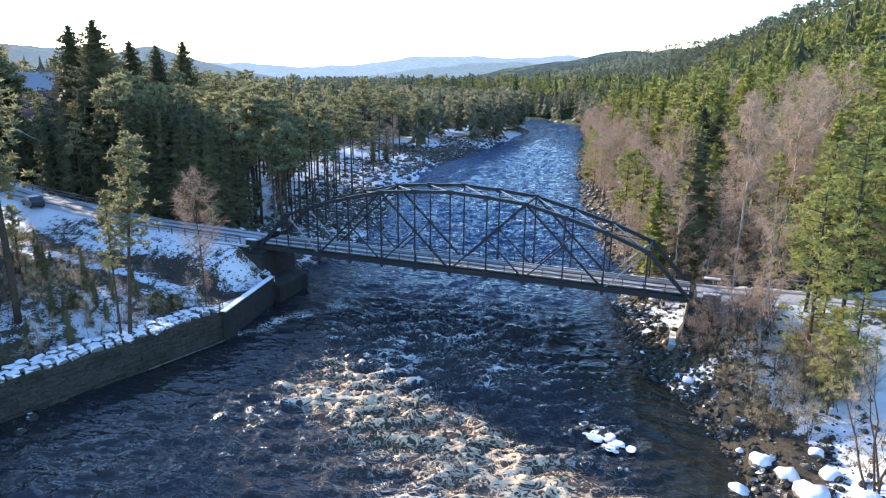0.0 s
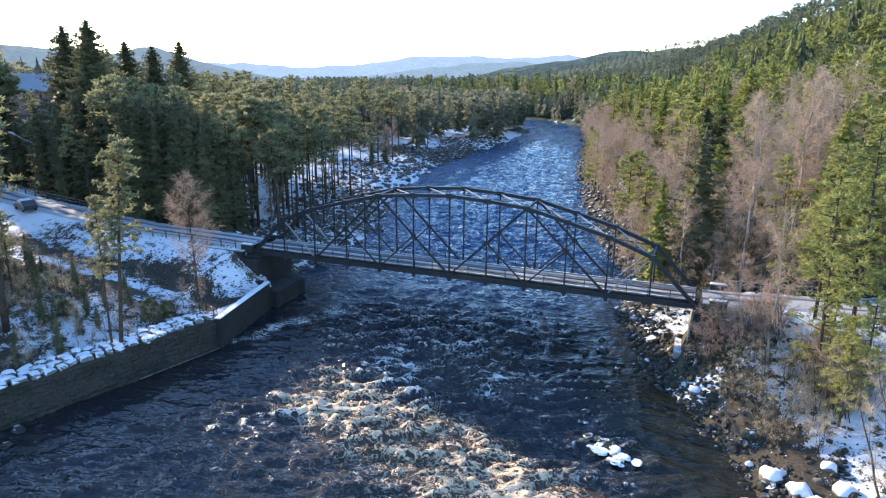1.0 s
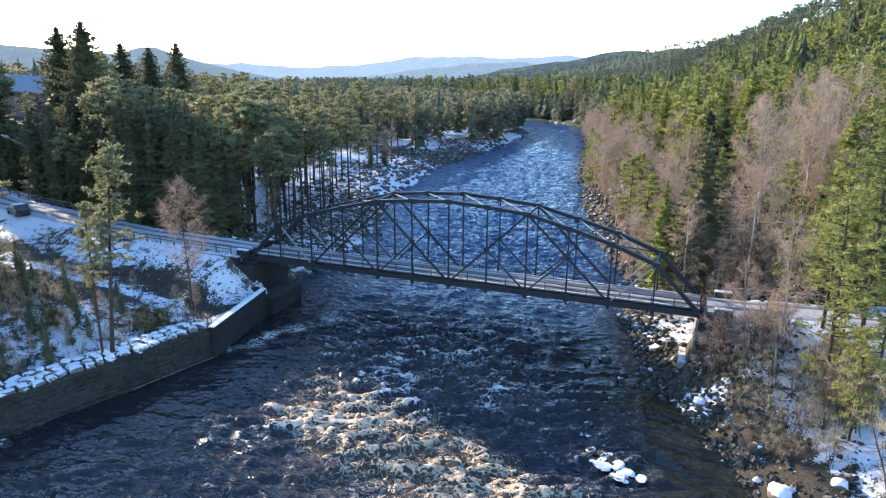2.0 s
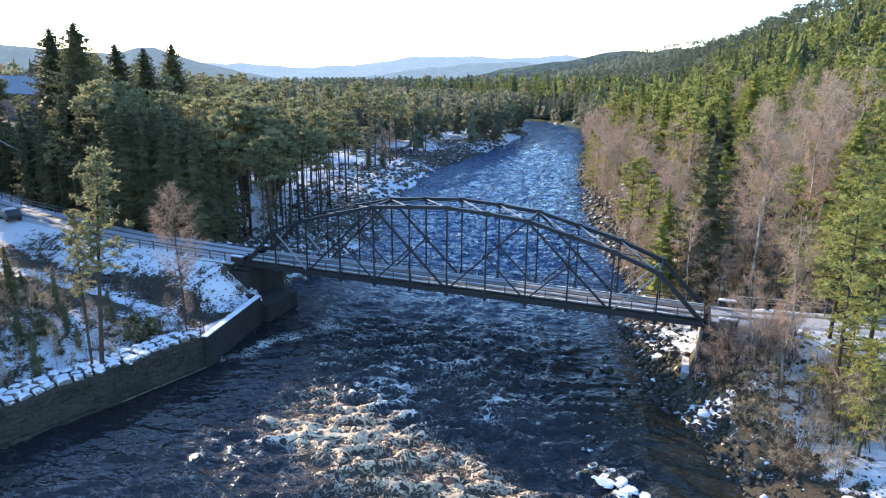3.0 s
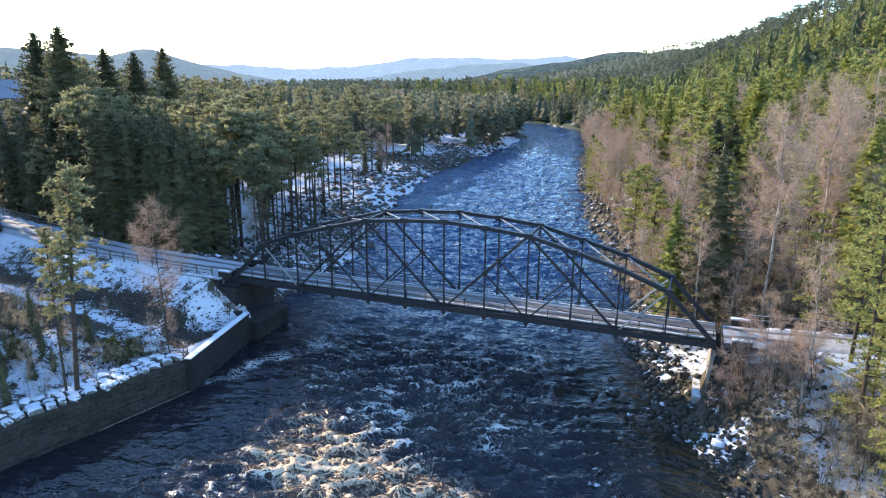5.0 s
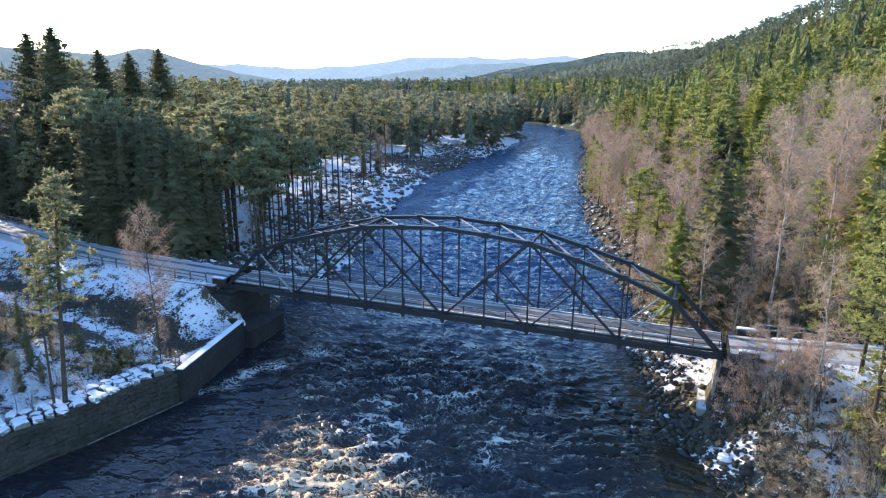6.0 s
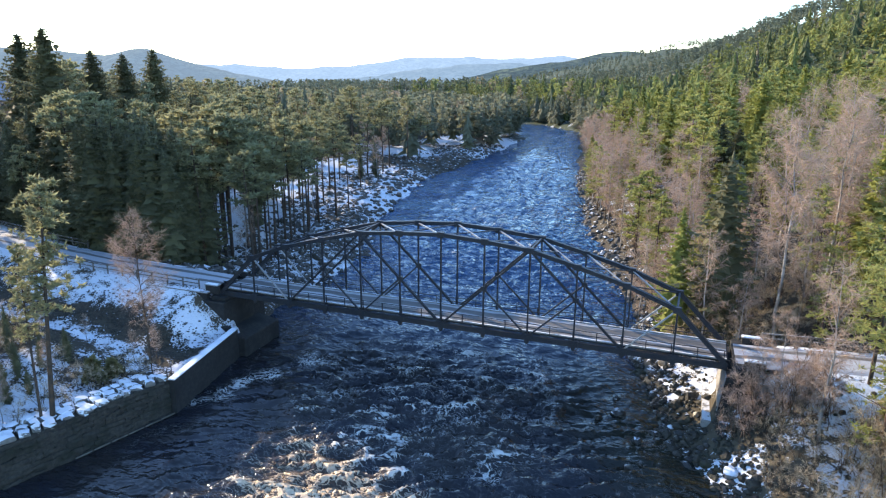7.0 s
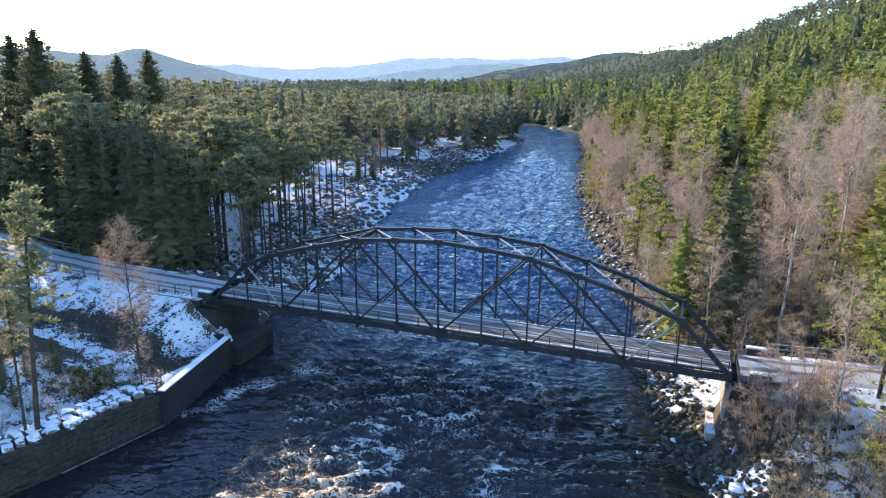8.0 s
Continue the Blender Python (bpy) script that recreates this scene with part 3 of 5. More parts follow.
for side in (0, 1):
    for k in range(SPANS):
        p, q = node(k, side, True), node(k + 1, side, True)
        part("upper_chord", recalc(riveted(p, q, 0.07, 0.32, 0.24).mesh("upper_chord", STEEL)), STEEL, bridge)
        part("lower_chord", recalc(riveted(node(k, side, False) - Vector((0, 0, 0.08)), node(k + 1, side, False) - Vector((0, 0, 0.08)), 0.06, 0.44, 0.2).mesh("lower_chord", STEEL)), STEEL, bridge)
    for k in range(1, SPANS):
        part("hanger", Build().beam(node(k, side, False), node(k, side, True), 0.13, 0.15, up=(0, 1, 0)), STEEL, bridge)
        plate = Build().box(node(k, side, False) + Vector((0, 0, 0.0)), (0.8, 0.34, 0.5))
        plate.prism([(k * PANEL - 0.28, -0.16), (k * PANEL + 0.28, -0.16), (k * PANEL + 0.1, -0.66), (k * PANEL - 0.1, -0.66)], "y", side * WIDTH - 0.1, side * WIDTH + 0.1)
        part("node_plate", recalc(plate.mesh("node_plate", STEEL)), STEEL, bridge)
        part("upper_plate", Build().box(node(k, side, True), (0.62, 0.36, 0.5)), STEEL, bridge)
    # main diagonals over two panels, and short struts to their middles
    for lo, hi in ((2, 4), (6, 4), (6, 8), (10, 8)):
        a, c = node(lo, side, False), node(hi, side, True)
        part("diagonal", recalc(riveted(a, c, 0.06, 0.16, 0.14).mesh("diagonal", STEEL)), STEEL, bridge)
        other = node(hi, side, False)
        part("strut", Build().beam(other, a.lerp(c, 0.5), 0.14, 0.14), STEEL, bridge)
        part("middle_plate", Build().box(a.lerp(c, 0.5), (0.5, 0.22, 0.42)), STEEL, bridge)
    # the end bars are pale too, sunlight put into their colour
    for lo, hi in ((2, 1), (10, 11)):
        part("end_diagonal", Build().beam(node(lo, side, False), node(hi, side, True), 0.12, 0.12), PALE_STEEL, bridge, "end diagonal painted pale for sunlight")
# bracing between the upper chords
for k in range(1, SPANS - 1):
    # one diagonal of each cross is pale, with sunlight put into its colour
    for a, c, paint in ((node(k, 1, True), node(k + 1, 0, True), PALE_STEEL), (node(k, 0, True), node(k + 1, 1, True), STEEL)):
        part("top_brace", Build().beam(a, c, 0.13, 0.08), paint, bridge, "brace painted pale for sunlight" if paint is PALE_STEEL else "")
for k in (1, 4, 8, 11):
    part("top_strut", Build().beam(node(k, 0, True), node(k, 1, True), 0.16, 0.22), STEEL, bridge)
for k in (1, 11):
    for side in (0, 1):
        a = node(k, side, True)
        inward = Vector((0, 1 - 2 * side, 0))
        part("knee_brace", Build().beam(a - Vector((0, 0, 1.5)), a + inward * 1.3, 0.1, 0.1, up=(1, 0, 0)), STEEL, bridge)
# floor beams, stringers, deck
for k in range(SPANS + 1):
    part("floor_beam", Build().box((k * PANEL, WIDTH / 2, -0.25), (0.2, WIDTH - 0.3, 0.5)), STEEL, bridge)
for y in (0.9, 1.8, 2.6, 3.5):
    part("stringer", Build().box((24, y, 0.05), (48, 0.15, 0.24)), STEEL, bridge)
xs = np.arange(0, 48.01, 1.0)
across = np.linspace(-1.9, 1.9, 9)
b = Build().box((24, WIDTH / 2, 0.25), (48.2, 3.84, 0.14))
part("deck_slab", b, DARK_CONCRETE, bridge)
deck = Build().add([(x, WIDTH / 2 + c, 0.35) for x in xs for c in across], [(i * 9 + j, (i + 1) * 9 + j, (i + 1) * 9 + j + 1, i * 9 + j + 1) for i in range(48) for j in range(8)])
me = deck.mesh("roadway", DECK)
give(me, "across", np.tile(across, len(xs)))
part("roadway", recalc(me), DECK, bridge, "snow-streaked road surface of the bridge")
for side in (0, 1):
    y = WIDTH / 2 + (2 * side - 1) * 1.86
    part("kerb", Build().box((24, y, 0.40), (48, 0.14, 0.12)), CONCRETE, bridge, "snow-covered kerb of the deck")
    y = WIDTH / 2 + (2 * side - 1) * 1.95
    for z in (0.75, 1.12):
        part("rail", Build().box((24, y, z), (48, 0.05, 0.06)), STEEL, bridge)
    for i in range(25):
        part("rail_post", Build().box((0.2 + i * 1.983, y, 0.72), (0.07, 0.07, 0.86)), STEEL, bridge)

# ---- abutments and parapets ----
left = thing("abutment", "concrete bridge abutment coloured dark for shade beside the river wall", "abutment", kind="structure")
b = Build().prism([(-3.5, -0.7), (1.0, -0.7), (1.0, -7.5), (-3.5, -7.5)], "y", -1.2, 5.6)
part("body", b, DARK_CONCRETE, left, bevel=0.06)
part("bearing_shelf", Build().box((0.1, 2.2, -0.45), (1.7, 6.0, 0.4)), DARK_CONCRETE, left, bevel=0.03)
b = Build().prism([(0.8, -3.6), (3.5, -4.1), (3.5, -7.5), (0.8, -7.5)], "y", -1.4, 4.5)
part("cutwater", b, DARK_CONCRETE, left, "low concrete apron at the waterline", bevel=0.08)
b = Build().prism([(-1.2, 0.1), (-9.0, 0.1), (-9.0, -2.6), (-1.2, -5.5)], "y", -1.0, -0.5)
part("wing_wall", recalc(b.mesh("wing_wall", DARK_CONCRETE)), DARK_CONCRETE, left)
part("coping", Build().box((-5.0, -0.8, 0.1), (8.0, 0.7, 0.12)), CONCRETE, left, "snow-dusted coping of the wing wall")

right = thing("abutment", "concrete bridge abutment coloured dark for shade, its river face pale for sun", "abutment", kind="structure")
b = Build().prism([(48.05, -0.55), (50.5, -0.55), (50.5, -7), (47.5, -7), (47.6, -4.2)], "y", -0.9, 5.5)
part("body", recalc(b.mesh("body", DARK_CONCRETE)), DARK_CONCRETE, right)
# thin pale facing added so that the river side looks sunlit
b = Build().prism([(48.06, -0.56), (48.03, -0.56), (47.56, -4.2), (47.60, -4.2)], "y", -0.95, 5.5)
part("river_face", recalc(b.mesh("river_face", CONCRETE)), CONCRETE, right, "concrete facing coloured pale for sunlight")
part("back_wall", Build().box((49.4, 2.2, -0.2), (1.9, 6.2, 0.9)), DARK_CONCRETE, right, bevel=0.04)
part("footing", Build().box((47.3, 2.0, -4.75), (1.4, 6.6, 0.9)), CONCRETE, right, bevel=0.05)
part("wing_wall", Build().box((54.0, -1.0, -2.2), (7.5, 0.4, 3.2)), CONCRETE, right)


def parapet(x, y, length):
    p = thing("parapet", "squat concrete parapet block with a snowy top", "parapet", pose(x, y, 0.1), group="parapets at the bridge ends")
    part("block", Build().box((0, 0, 0.22), (length, 0.5, 0.9)), DARK_CONCRETE, p, bevel=0.04)
    part("cap", Build().box((0, 0, 0.72), (length + 0.12, 0.62, 0.1)), CONCRETE, p, bevel=0.03)
    part("snow_cap", Build().box((0, 0, 0.80), (length - 0.1, 0.44, 0.05)), SNOW_MAT, p, "lying snow", bevel=0.03)


for x, y in ((-0.85, -0.35), (-0.85, 4.75), (50.0, -0.35), (50.0, 4.75)):
    parapet(x, y, 1.5)

# ---- river wall on the near side ----
wall = thing("river_wall", "tall retaining wall of concrete and mossy dry stone", "wall", kind="structure")
A, B_, C = Vector((2.9, -1.7, 0)), Vector((5.1, -13.1, 0)), Vector((-8.5, -62, 0))
b = Build()
n = Vector((1, 0.19, 0)).normalized()
for lo, hi, w in ((-7.5, -2.95, 0.5),):
    q = [A - n * 0.5, A, B_, B_ - n * 0.5]
    b.add([(p.x, p.y, z) for z in (lo, hi) for p in q], [(0, 1, 2, 3), (4, 5, 6, 7), (0, 1, 5, 4), (1, 2, 6, 5), (2, 3, 7, 6), (3, 0, 4, 7)])
part("concrete_length", recalc(b.mesh("concrete_length", DARK_CONCRETE)), DARK_CONCRETE, wall, "smooth dark concrete length of the wall")
b = Build().beam((A - n * 0.25) + Vector((0, 0, -2.9)), (B_ - n * 0.25) + Vector((0, 0, -2.9)), 0.62, 0.1)
part("snow_strip", recalc(b.mesh("snow_strip", SNOW_MAT)), SNOW_MAT, wall, "clean strip of lying snow")
b = Build().beam((A - n * 0.3) + Vector((0, 0, -3.2)), A - n * 3.2 + Vector((0, 0.6, -3.2)), 0.4, 0.5)
part("return_wall", recalc(b.mesh("return_wall", DARK_CONCRETE)), DARK_CONCRETE, wall)


def wall_at(s):
    """Foot of the dry-stone length, s metres from the concrete."""
    pts = [(0, 5.1, -13.1), (8.8, 2.9, -21.7), (16.4, 0.7, -29), (30, -3.4, -42), (52, -10, -63)]
    return Vector((np.interp(s, [p[0] for p in pts], [p[1] for p in pts]), np.interp(s, [p[0] for p in pts], [p[2] for p in pts]), 0))


def stone_mesh(rng, size, mat, name="stone", sub=1, jag=0.12):
    """A roughly squared block with broken faces."""
    bm = bmesh.new()
    bmesh.ops.create_cube(bm, size=1.0)
    bmesh.ops.subdivide_edges(bm, edges=bm.edges[:], cuts=sub, use_grid_fill=True)
    for v in bm.verts:
        c = v.co * 2
        e = sum(abs(abs(k) - 1) < 1e-3 for k in c)
        v.co *= (1.0, 1.0, 0.93, 0.84)[e]
        v.co += Vector([(rng.random() - 0.5) * jag for _ in range(3)])
        v.co = Vector([a * s for a, s in zip(v.co, size)])
    me = bpy.data.meshes.new(name)
    bm.to_mesh(me)
    bm.free()
    me.materials.append(mat)
    return me


rng = random.Random(11)
wall_stones = [stone_mesh(rng, (1, 1, 1), WALL_STONE) for _ in range(8)]
cap_stones = [stone_mesh(rng, (1, 1, 1), CAP_STONE, jag=0.15) for _ in range(8)]
core = Build()
for i in range(26):
    p, q = wall_at(i * 2.0), wall_at(i * 2.0 + 2.0)
    d = (q - p).normalized()
    m = Vector((d.y, -d.x, 0))
    m = m if m.x < 0 else -m
    core.add([tuple(v) for e in (p, q) for v in (e + m * 0.3 + Vector((0, 0, -7.5)), e + m * 0.75 + Vector((0, 0, -3.15)), e + m * 2.2 + Vector((0, 0, -3.15)), e + m * 2.2 + Vector((0, 0, -7.5)))],
             [(0, 1, 5, 4), (1, 2, 6, 5), (2, 3, 7, 6), (3, 0, 4, 7), (0, 1, 2, 3), (7, 6, 5, 4)])
part("core", recalc(core.mesh("core", WALL_STONE)), WALL_STONE, wall)

# the dry-stone face, course by course, and the loose snowy capping
for course in range(9):
    z = -6.55 + course * 0.40 + rng.uniform(-0.04, 0.04)
    s = 0.1 + rng.random() * 0.5
    while s < 24.5:
        w = rng.choice((0.4, 0.55, 0.75, 0.9, 1.2, 1.5))
        p, q = wall_at(s), wall_at(s + w)
        d = (q - p).normalized()
        m = Vector((d.y, -d.x, 0))
        m = m if m.x < 0 else -m
        ob = new("stone", rng.choice(wall_stones))
        ob.parent = wall
        c = p.lerp(q, 0.5) + m * (0.36 + (z + 7.5) / 4.35 * 0.45) + Vector((0, 0, z + 0.2))
        ob.matrix_basis = pose(c.x, c.y, c.z, rng.uniform(-6, 6), rng.uniform(-9, 9), math.degrees(math.atan2(d.y, d.x)) + rng.uniform(-6, 6)) @ Matrix.Diagonal((w * 1.16, rng.uniform(0.6, 0.85), rng.uniform(0.44, 0.62), 1))
        s += w * 0.98
for row in range(3):
    s = 0.6 * row
    while s < 34:
        w = rng.uniform(0.6, 1.5)
        p, q = wall_at(s), wall_at(s + w)
        d = (q - p).normalized()
        m = Vector((d.y, -d.x, 0))
        m = m if m.x < 0 else -m
        ob = new("capstone", rng.choice(cap_stones))
        ob.parent = wall
        c = p.lerp(q, 0.5) + m * (0.9 + row * 0.8 + rng.uniform(-0.1, 0.1)) + Vector((0, 0, -2.86 + 0.04 * row + rng.uniform(-0.06, 0.08)))
        ob.matrix_basis = pose(c.x, c.y, c.z, rng.uniform(-7, 7), rng.uniform(-7, 7), math.degrees(math.atan2(d.y, d.x)) + rng.uniform(-22, 22)) @ Matrix.Diagonal((w * rng.uniform(0.75, 0.92), rng.uniform(0.6, 0.9), rng.uniform(0.4, 0.6), 1))
        s += w

# a pale ledge along the foot of the wall, and a ladder rail where concrete meets stone
for i in range(6):
    p, q = wall_at(0.3 + i * 1.4), wall_at(1.6 + i * 1.4)
    part("ledge", Build().beam(p + Vector((0.1, 0, -5.84)), q + Vector((0.1, 0, -5.84)), 0.10, 0.10), LEDGE, wall, "worn ledge just above the water", bevel=0.02)
rail = thing("ladder_rail", "dark steel ladder rail on top of the river wall", "rail", pose(4.5, -12.9, -2.9, 0, 0, 8))
for y in (-0.3, 0.3):
    part("post", Build().tube([(0, y, 0), (0, y, 1.0)], [0.035, 0.035], 8), STEEL, rail)
for z in (0.55, 0.98):
    part("bar", Build().tube([(0, -0.3, z), (0, 0.3, z)], [0.03, 0.03], 8), STEEL, rail)


# ---- rocks ----
def rock_mesh(seed, mat, flat=0.7, sub=2):
    bm = bmesh.new()
    bmesh.ops.create_icosphere(bm, subdivisions=sub, radius=0.5)
    off = Vector((seed * 3.7, seed * 1.3, seed * 2.1))
    for v in bm.verts:
        p = v.co.normalized()
        v.co = p * 0.5 * (1 + 0.55 * noise.noise(p * 1.1 + off) + 0.22 * noise.noise(p * 2.7 + off))
        v.co.z *= flat
        # broken faces
        for cut in range(3):
            d = Vector((math.sin(seed * 5 + cut * 2), math.cos(seed * 3 + cut * 4), 0.4 * math.sin(cut + seed))).normalized()
            over = v.co.dot(d) - 0.36
            if over > 0:
                v.co -= d * over * 0.85
    me = bpy.data.meshes.new("boulder")
    bm.to_mesh(me)
    bm.free()
    me.materials.append(mat)
    if mat == SNOW_ROCK:
        me.shade_smooth()
    return me


rocks = {m.name: [rock_mesh(i + 1, m) for i in range(5)] for m in (ROCK, WET_ROCK, SNOW_ROCK, MOSS_ROCK)}
rng = random.Random(5)


def boulder(x, y, size, mat, label, sink=0.25, z=None, low=1.0):
    me = rng.choice(rocks[mat.name])
    ob = new("boulder", me)
    base = ground_z(x, y) if z is None else z
    ob.matrix_basis = pose(x, y, base + size * (0.35 - sink), rng.uniform(-12, 12), rng.uniform(-12, 12), rng.uniform(0, 360)) @ Matrix.Diagonal((size * rng.uniform(0.8, 1.3), size, size * low * rng.uniform(0.75, 1.1), 1))
    tagged(ob, label, "boulder", "boulders on the banks")
    return ob


# right bank below and before the bridge, and the big snowy ones in the foreground
count = 0
while count < 105:
    y = rng.uniform(-24, 34)
    xl, xr = shore(y)
    x = float(xr) + rng.triangular(-2.5, 9, 1.5)
    s = rng.choice((0.4, 0.5, 0.6, 0.7, 0.9, 1.3))
    low = ground_z(x, y) < WATER_Z + 0.2
    m = WET_ROCK if low else rng.choice((ROCK, MOSS_ROCK, MOSS_ROCK, WET_ROCK, SNOW_ROCK) if y < 9 else (ROCK, ROCK, ROCK, WET_ROCK, SNOW_ROCK))
    boulder(x, y, s, m, {"wet_dark_rock": "wet dark boulder at the water's edge", "bank_rock": "grey boulder with patches of snow on the bank", "mossy_shore_rock": "dark mossy boulder on the river bank", "rock_under_snow": "boulder under a cap of snow on the bank"}[m.name])
    count += 1
for x, y, s in ((54.0, -17.4, 1.9), (55.4, -19.0, 1.5), (52.6, -20.6, 1.3), (56.5, -20.9, 2.3), (53.2, -23.4, 1.8), (55.5, -23.5, 1.5), (58, -18.6, 1.6), (51.8, -22.0, 0.9), (59.5, -21.5, 1.9), (57.4, -16.2, 1.2)):
    boulder(x, y, s, SNOW_ROCK, "large round boulder under thick snow beside the river")
# shoal with snow before the bridge
for i in range(10):
    a = rng.random()
    boulder(40.6 + 3.0 * a + rng.uniform(-1.2, 1.2), -11.5 - 6.6 * a + rng.uniform(-0.8, 0.8), rng.uniform(0.35, 0.9), rng.choice((SNOW_ROCK, ROCK, WET_ROCK)), "snow-capped stone on a shoal in the river", z=WATER_Z - 0.1, low=0.28)
for i in range(36):
    a = rng.random()
    boulder(41.6 + 3.2 * a + rng.gauss(0, 0.55), -16.2 - 3.0 * a + rng.gauss(0, 0.5), rng.uniform(0.4, 1.1), rng.choice((SNOW_ROCK, SNOW_ROCK, SNOW_ROCK, MOSS_ROCK)), "flat stone under snow on a shoal in the river", z=WATER_Z + 0.14, low=0.26)
for x, y, s in ((40.1, 0.2, 1.3), (38.6, -1.0, 0.8), (40.7, -12.5, 0.9), (41.8, -7.5, 0.7), (39.6, 3.0, 0.7), (42.0, -3.6, 0.8), (-1.2, -33, 1.6), (0.9, -31.5, 1.0), (0.4, -34.6, 1.4), (2.0, -33.4, 0.9)):
    boulder(x, y, s, WET_ROCK, "dark wet boulder standing in the river", z=WATER_Z)


def scatter(name, label, mat, spots, kind_cat, flat=0.7):
    """Many small stones in one mesh."""
    src = [rock_mesh(20 + i, mat, flat, 1) for i in range(4)]
    vv, ff, k = [], [], 0
    data = []
    for me in src:
        v = np.array([tuple(x.co) for x in me.vertices])
        data.append((v, np.array([tuple(p.vertices) for p in me.polygons])))
    for x, y, z, s in spots:
        v, f = rng.choice(data)
        a = rng.uniform(0, math.tau)
        c, sn = math.cos(a), math.sin(a)
        r = np.array(((c, -sn, 0), (sn, c, 0), (0, 0, 1)))
        vv.append((v * (s * rng.uniform(0.8, 1.4), s, s * rng.uniform(0.7, 1.1))) @ r.T + (x, y, z))
        ff.append(f + k)
        k += len(v)
    b = Build()
    b.v, b.n, b.f = vv, k, np.concatenate(ff).tolist()
    return tagged(part(name, b, mat), label, kind_cat, kind="stuff")


def bank_spots(n, side, y0, y1, lo, mode, hi, s0, s1, seed):
    r = np.random.RandomState(seed)
    y = r.uniform(y0, y1, n)
    xl, xr = shore(y)
    d = r.triangular(lo, mode, hi, n)
    x = np.where(side < 0, xl - d, xr + d)
    s = s0 + (s1 - s0) * r.rand(n) ** 2.2
    return list(zip(x, y, land(x, y) + s * 0.12, s))


scatter("bank_stones", "snow-dusted boulder beach on the left bank behind the bridge", ROCK, bank_spots(1500, -1, 7, 62, -1, 6, 24, 0.35, 1.5, 1), "stones")
scatter("bank_stones", "boulders along the wooded right bank", ROCK, bank_spots(900, 1, 10, 130, -1.5, 1.5, 8, 0.4, 1.5, 2), "stones")
scatter("bank_stones", "snowy gravel point on the far left bank", ROCK, bank_spots(1200, -1, 62, 175, -1, 4, 22, 0.5, 1.6, 3), "stones")
scatter("bank_stones", "small stones and cobbles on the near right bank", MOSS_ROCK, bank_spots(1500, 1, -40, 10, -2, 3, 16, 0.15, 0.6, 4), "stones")
scatter("bank_stones", "heaped boulders below the right end of the bridge", MOSS_ROCK, bank_spots(260, 1, -9, 13, -1.0, 1, 4.5, 0.3, 0.95, 6), "stones")
scatter("bank_stones", "dark mossy boulders at the right water line", WET_ROCK, bank_spots(420, 1, -22, 12, -2, 0.5, 4, 0.3, 0.9, 7), "stones")
scatter("bank_stones", "broken mossy stones at the foot of the right abutment", MOSS_ROCK,
        [(x, y, ground_z(x, y) + 0.04, z) for x, y, z in [(rng.uniform(45, 52), rng.uniform(-9, -0.6), rng.uniform(0.15, 0.55)) for _ in range(420)]], "stones", 0.6)
scatter("slope_stones", "rough dark stones scattered on the snowy road dam", MOSS_ROCK,
        [(x, y, ground_z(x, y) + 0.02, s) for x, y, s in [(rng.uniform(-15, 1.6), rng.gauss(-6.4, 1.9), rng.uniform(0.10, 0.30)) for _ in range(1300)]], "stones", 0.55)


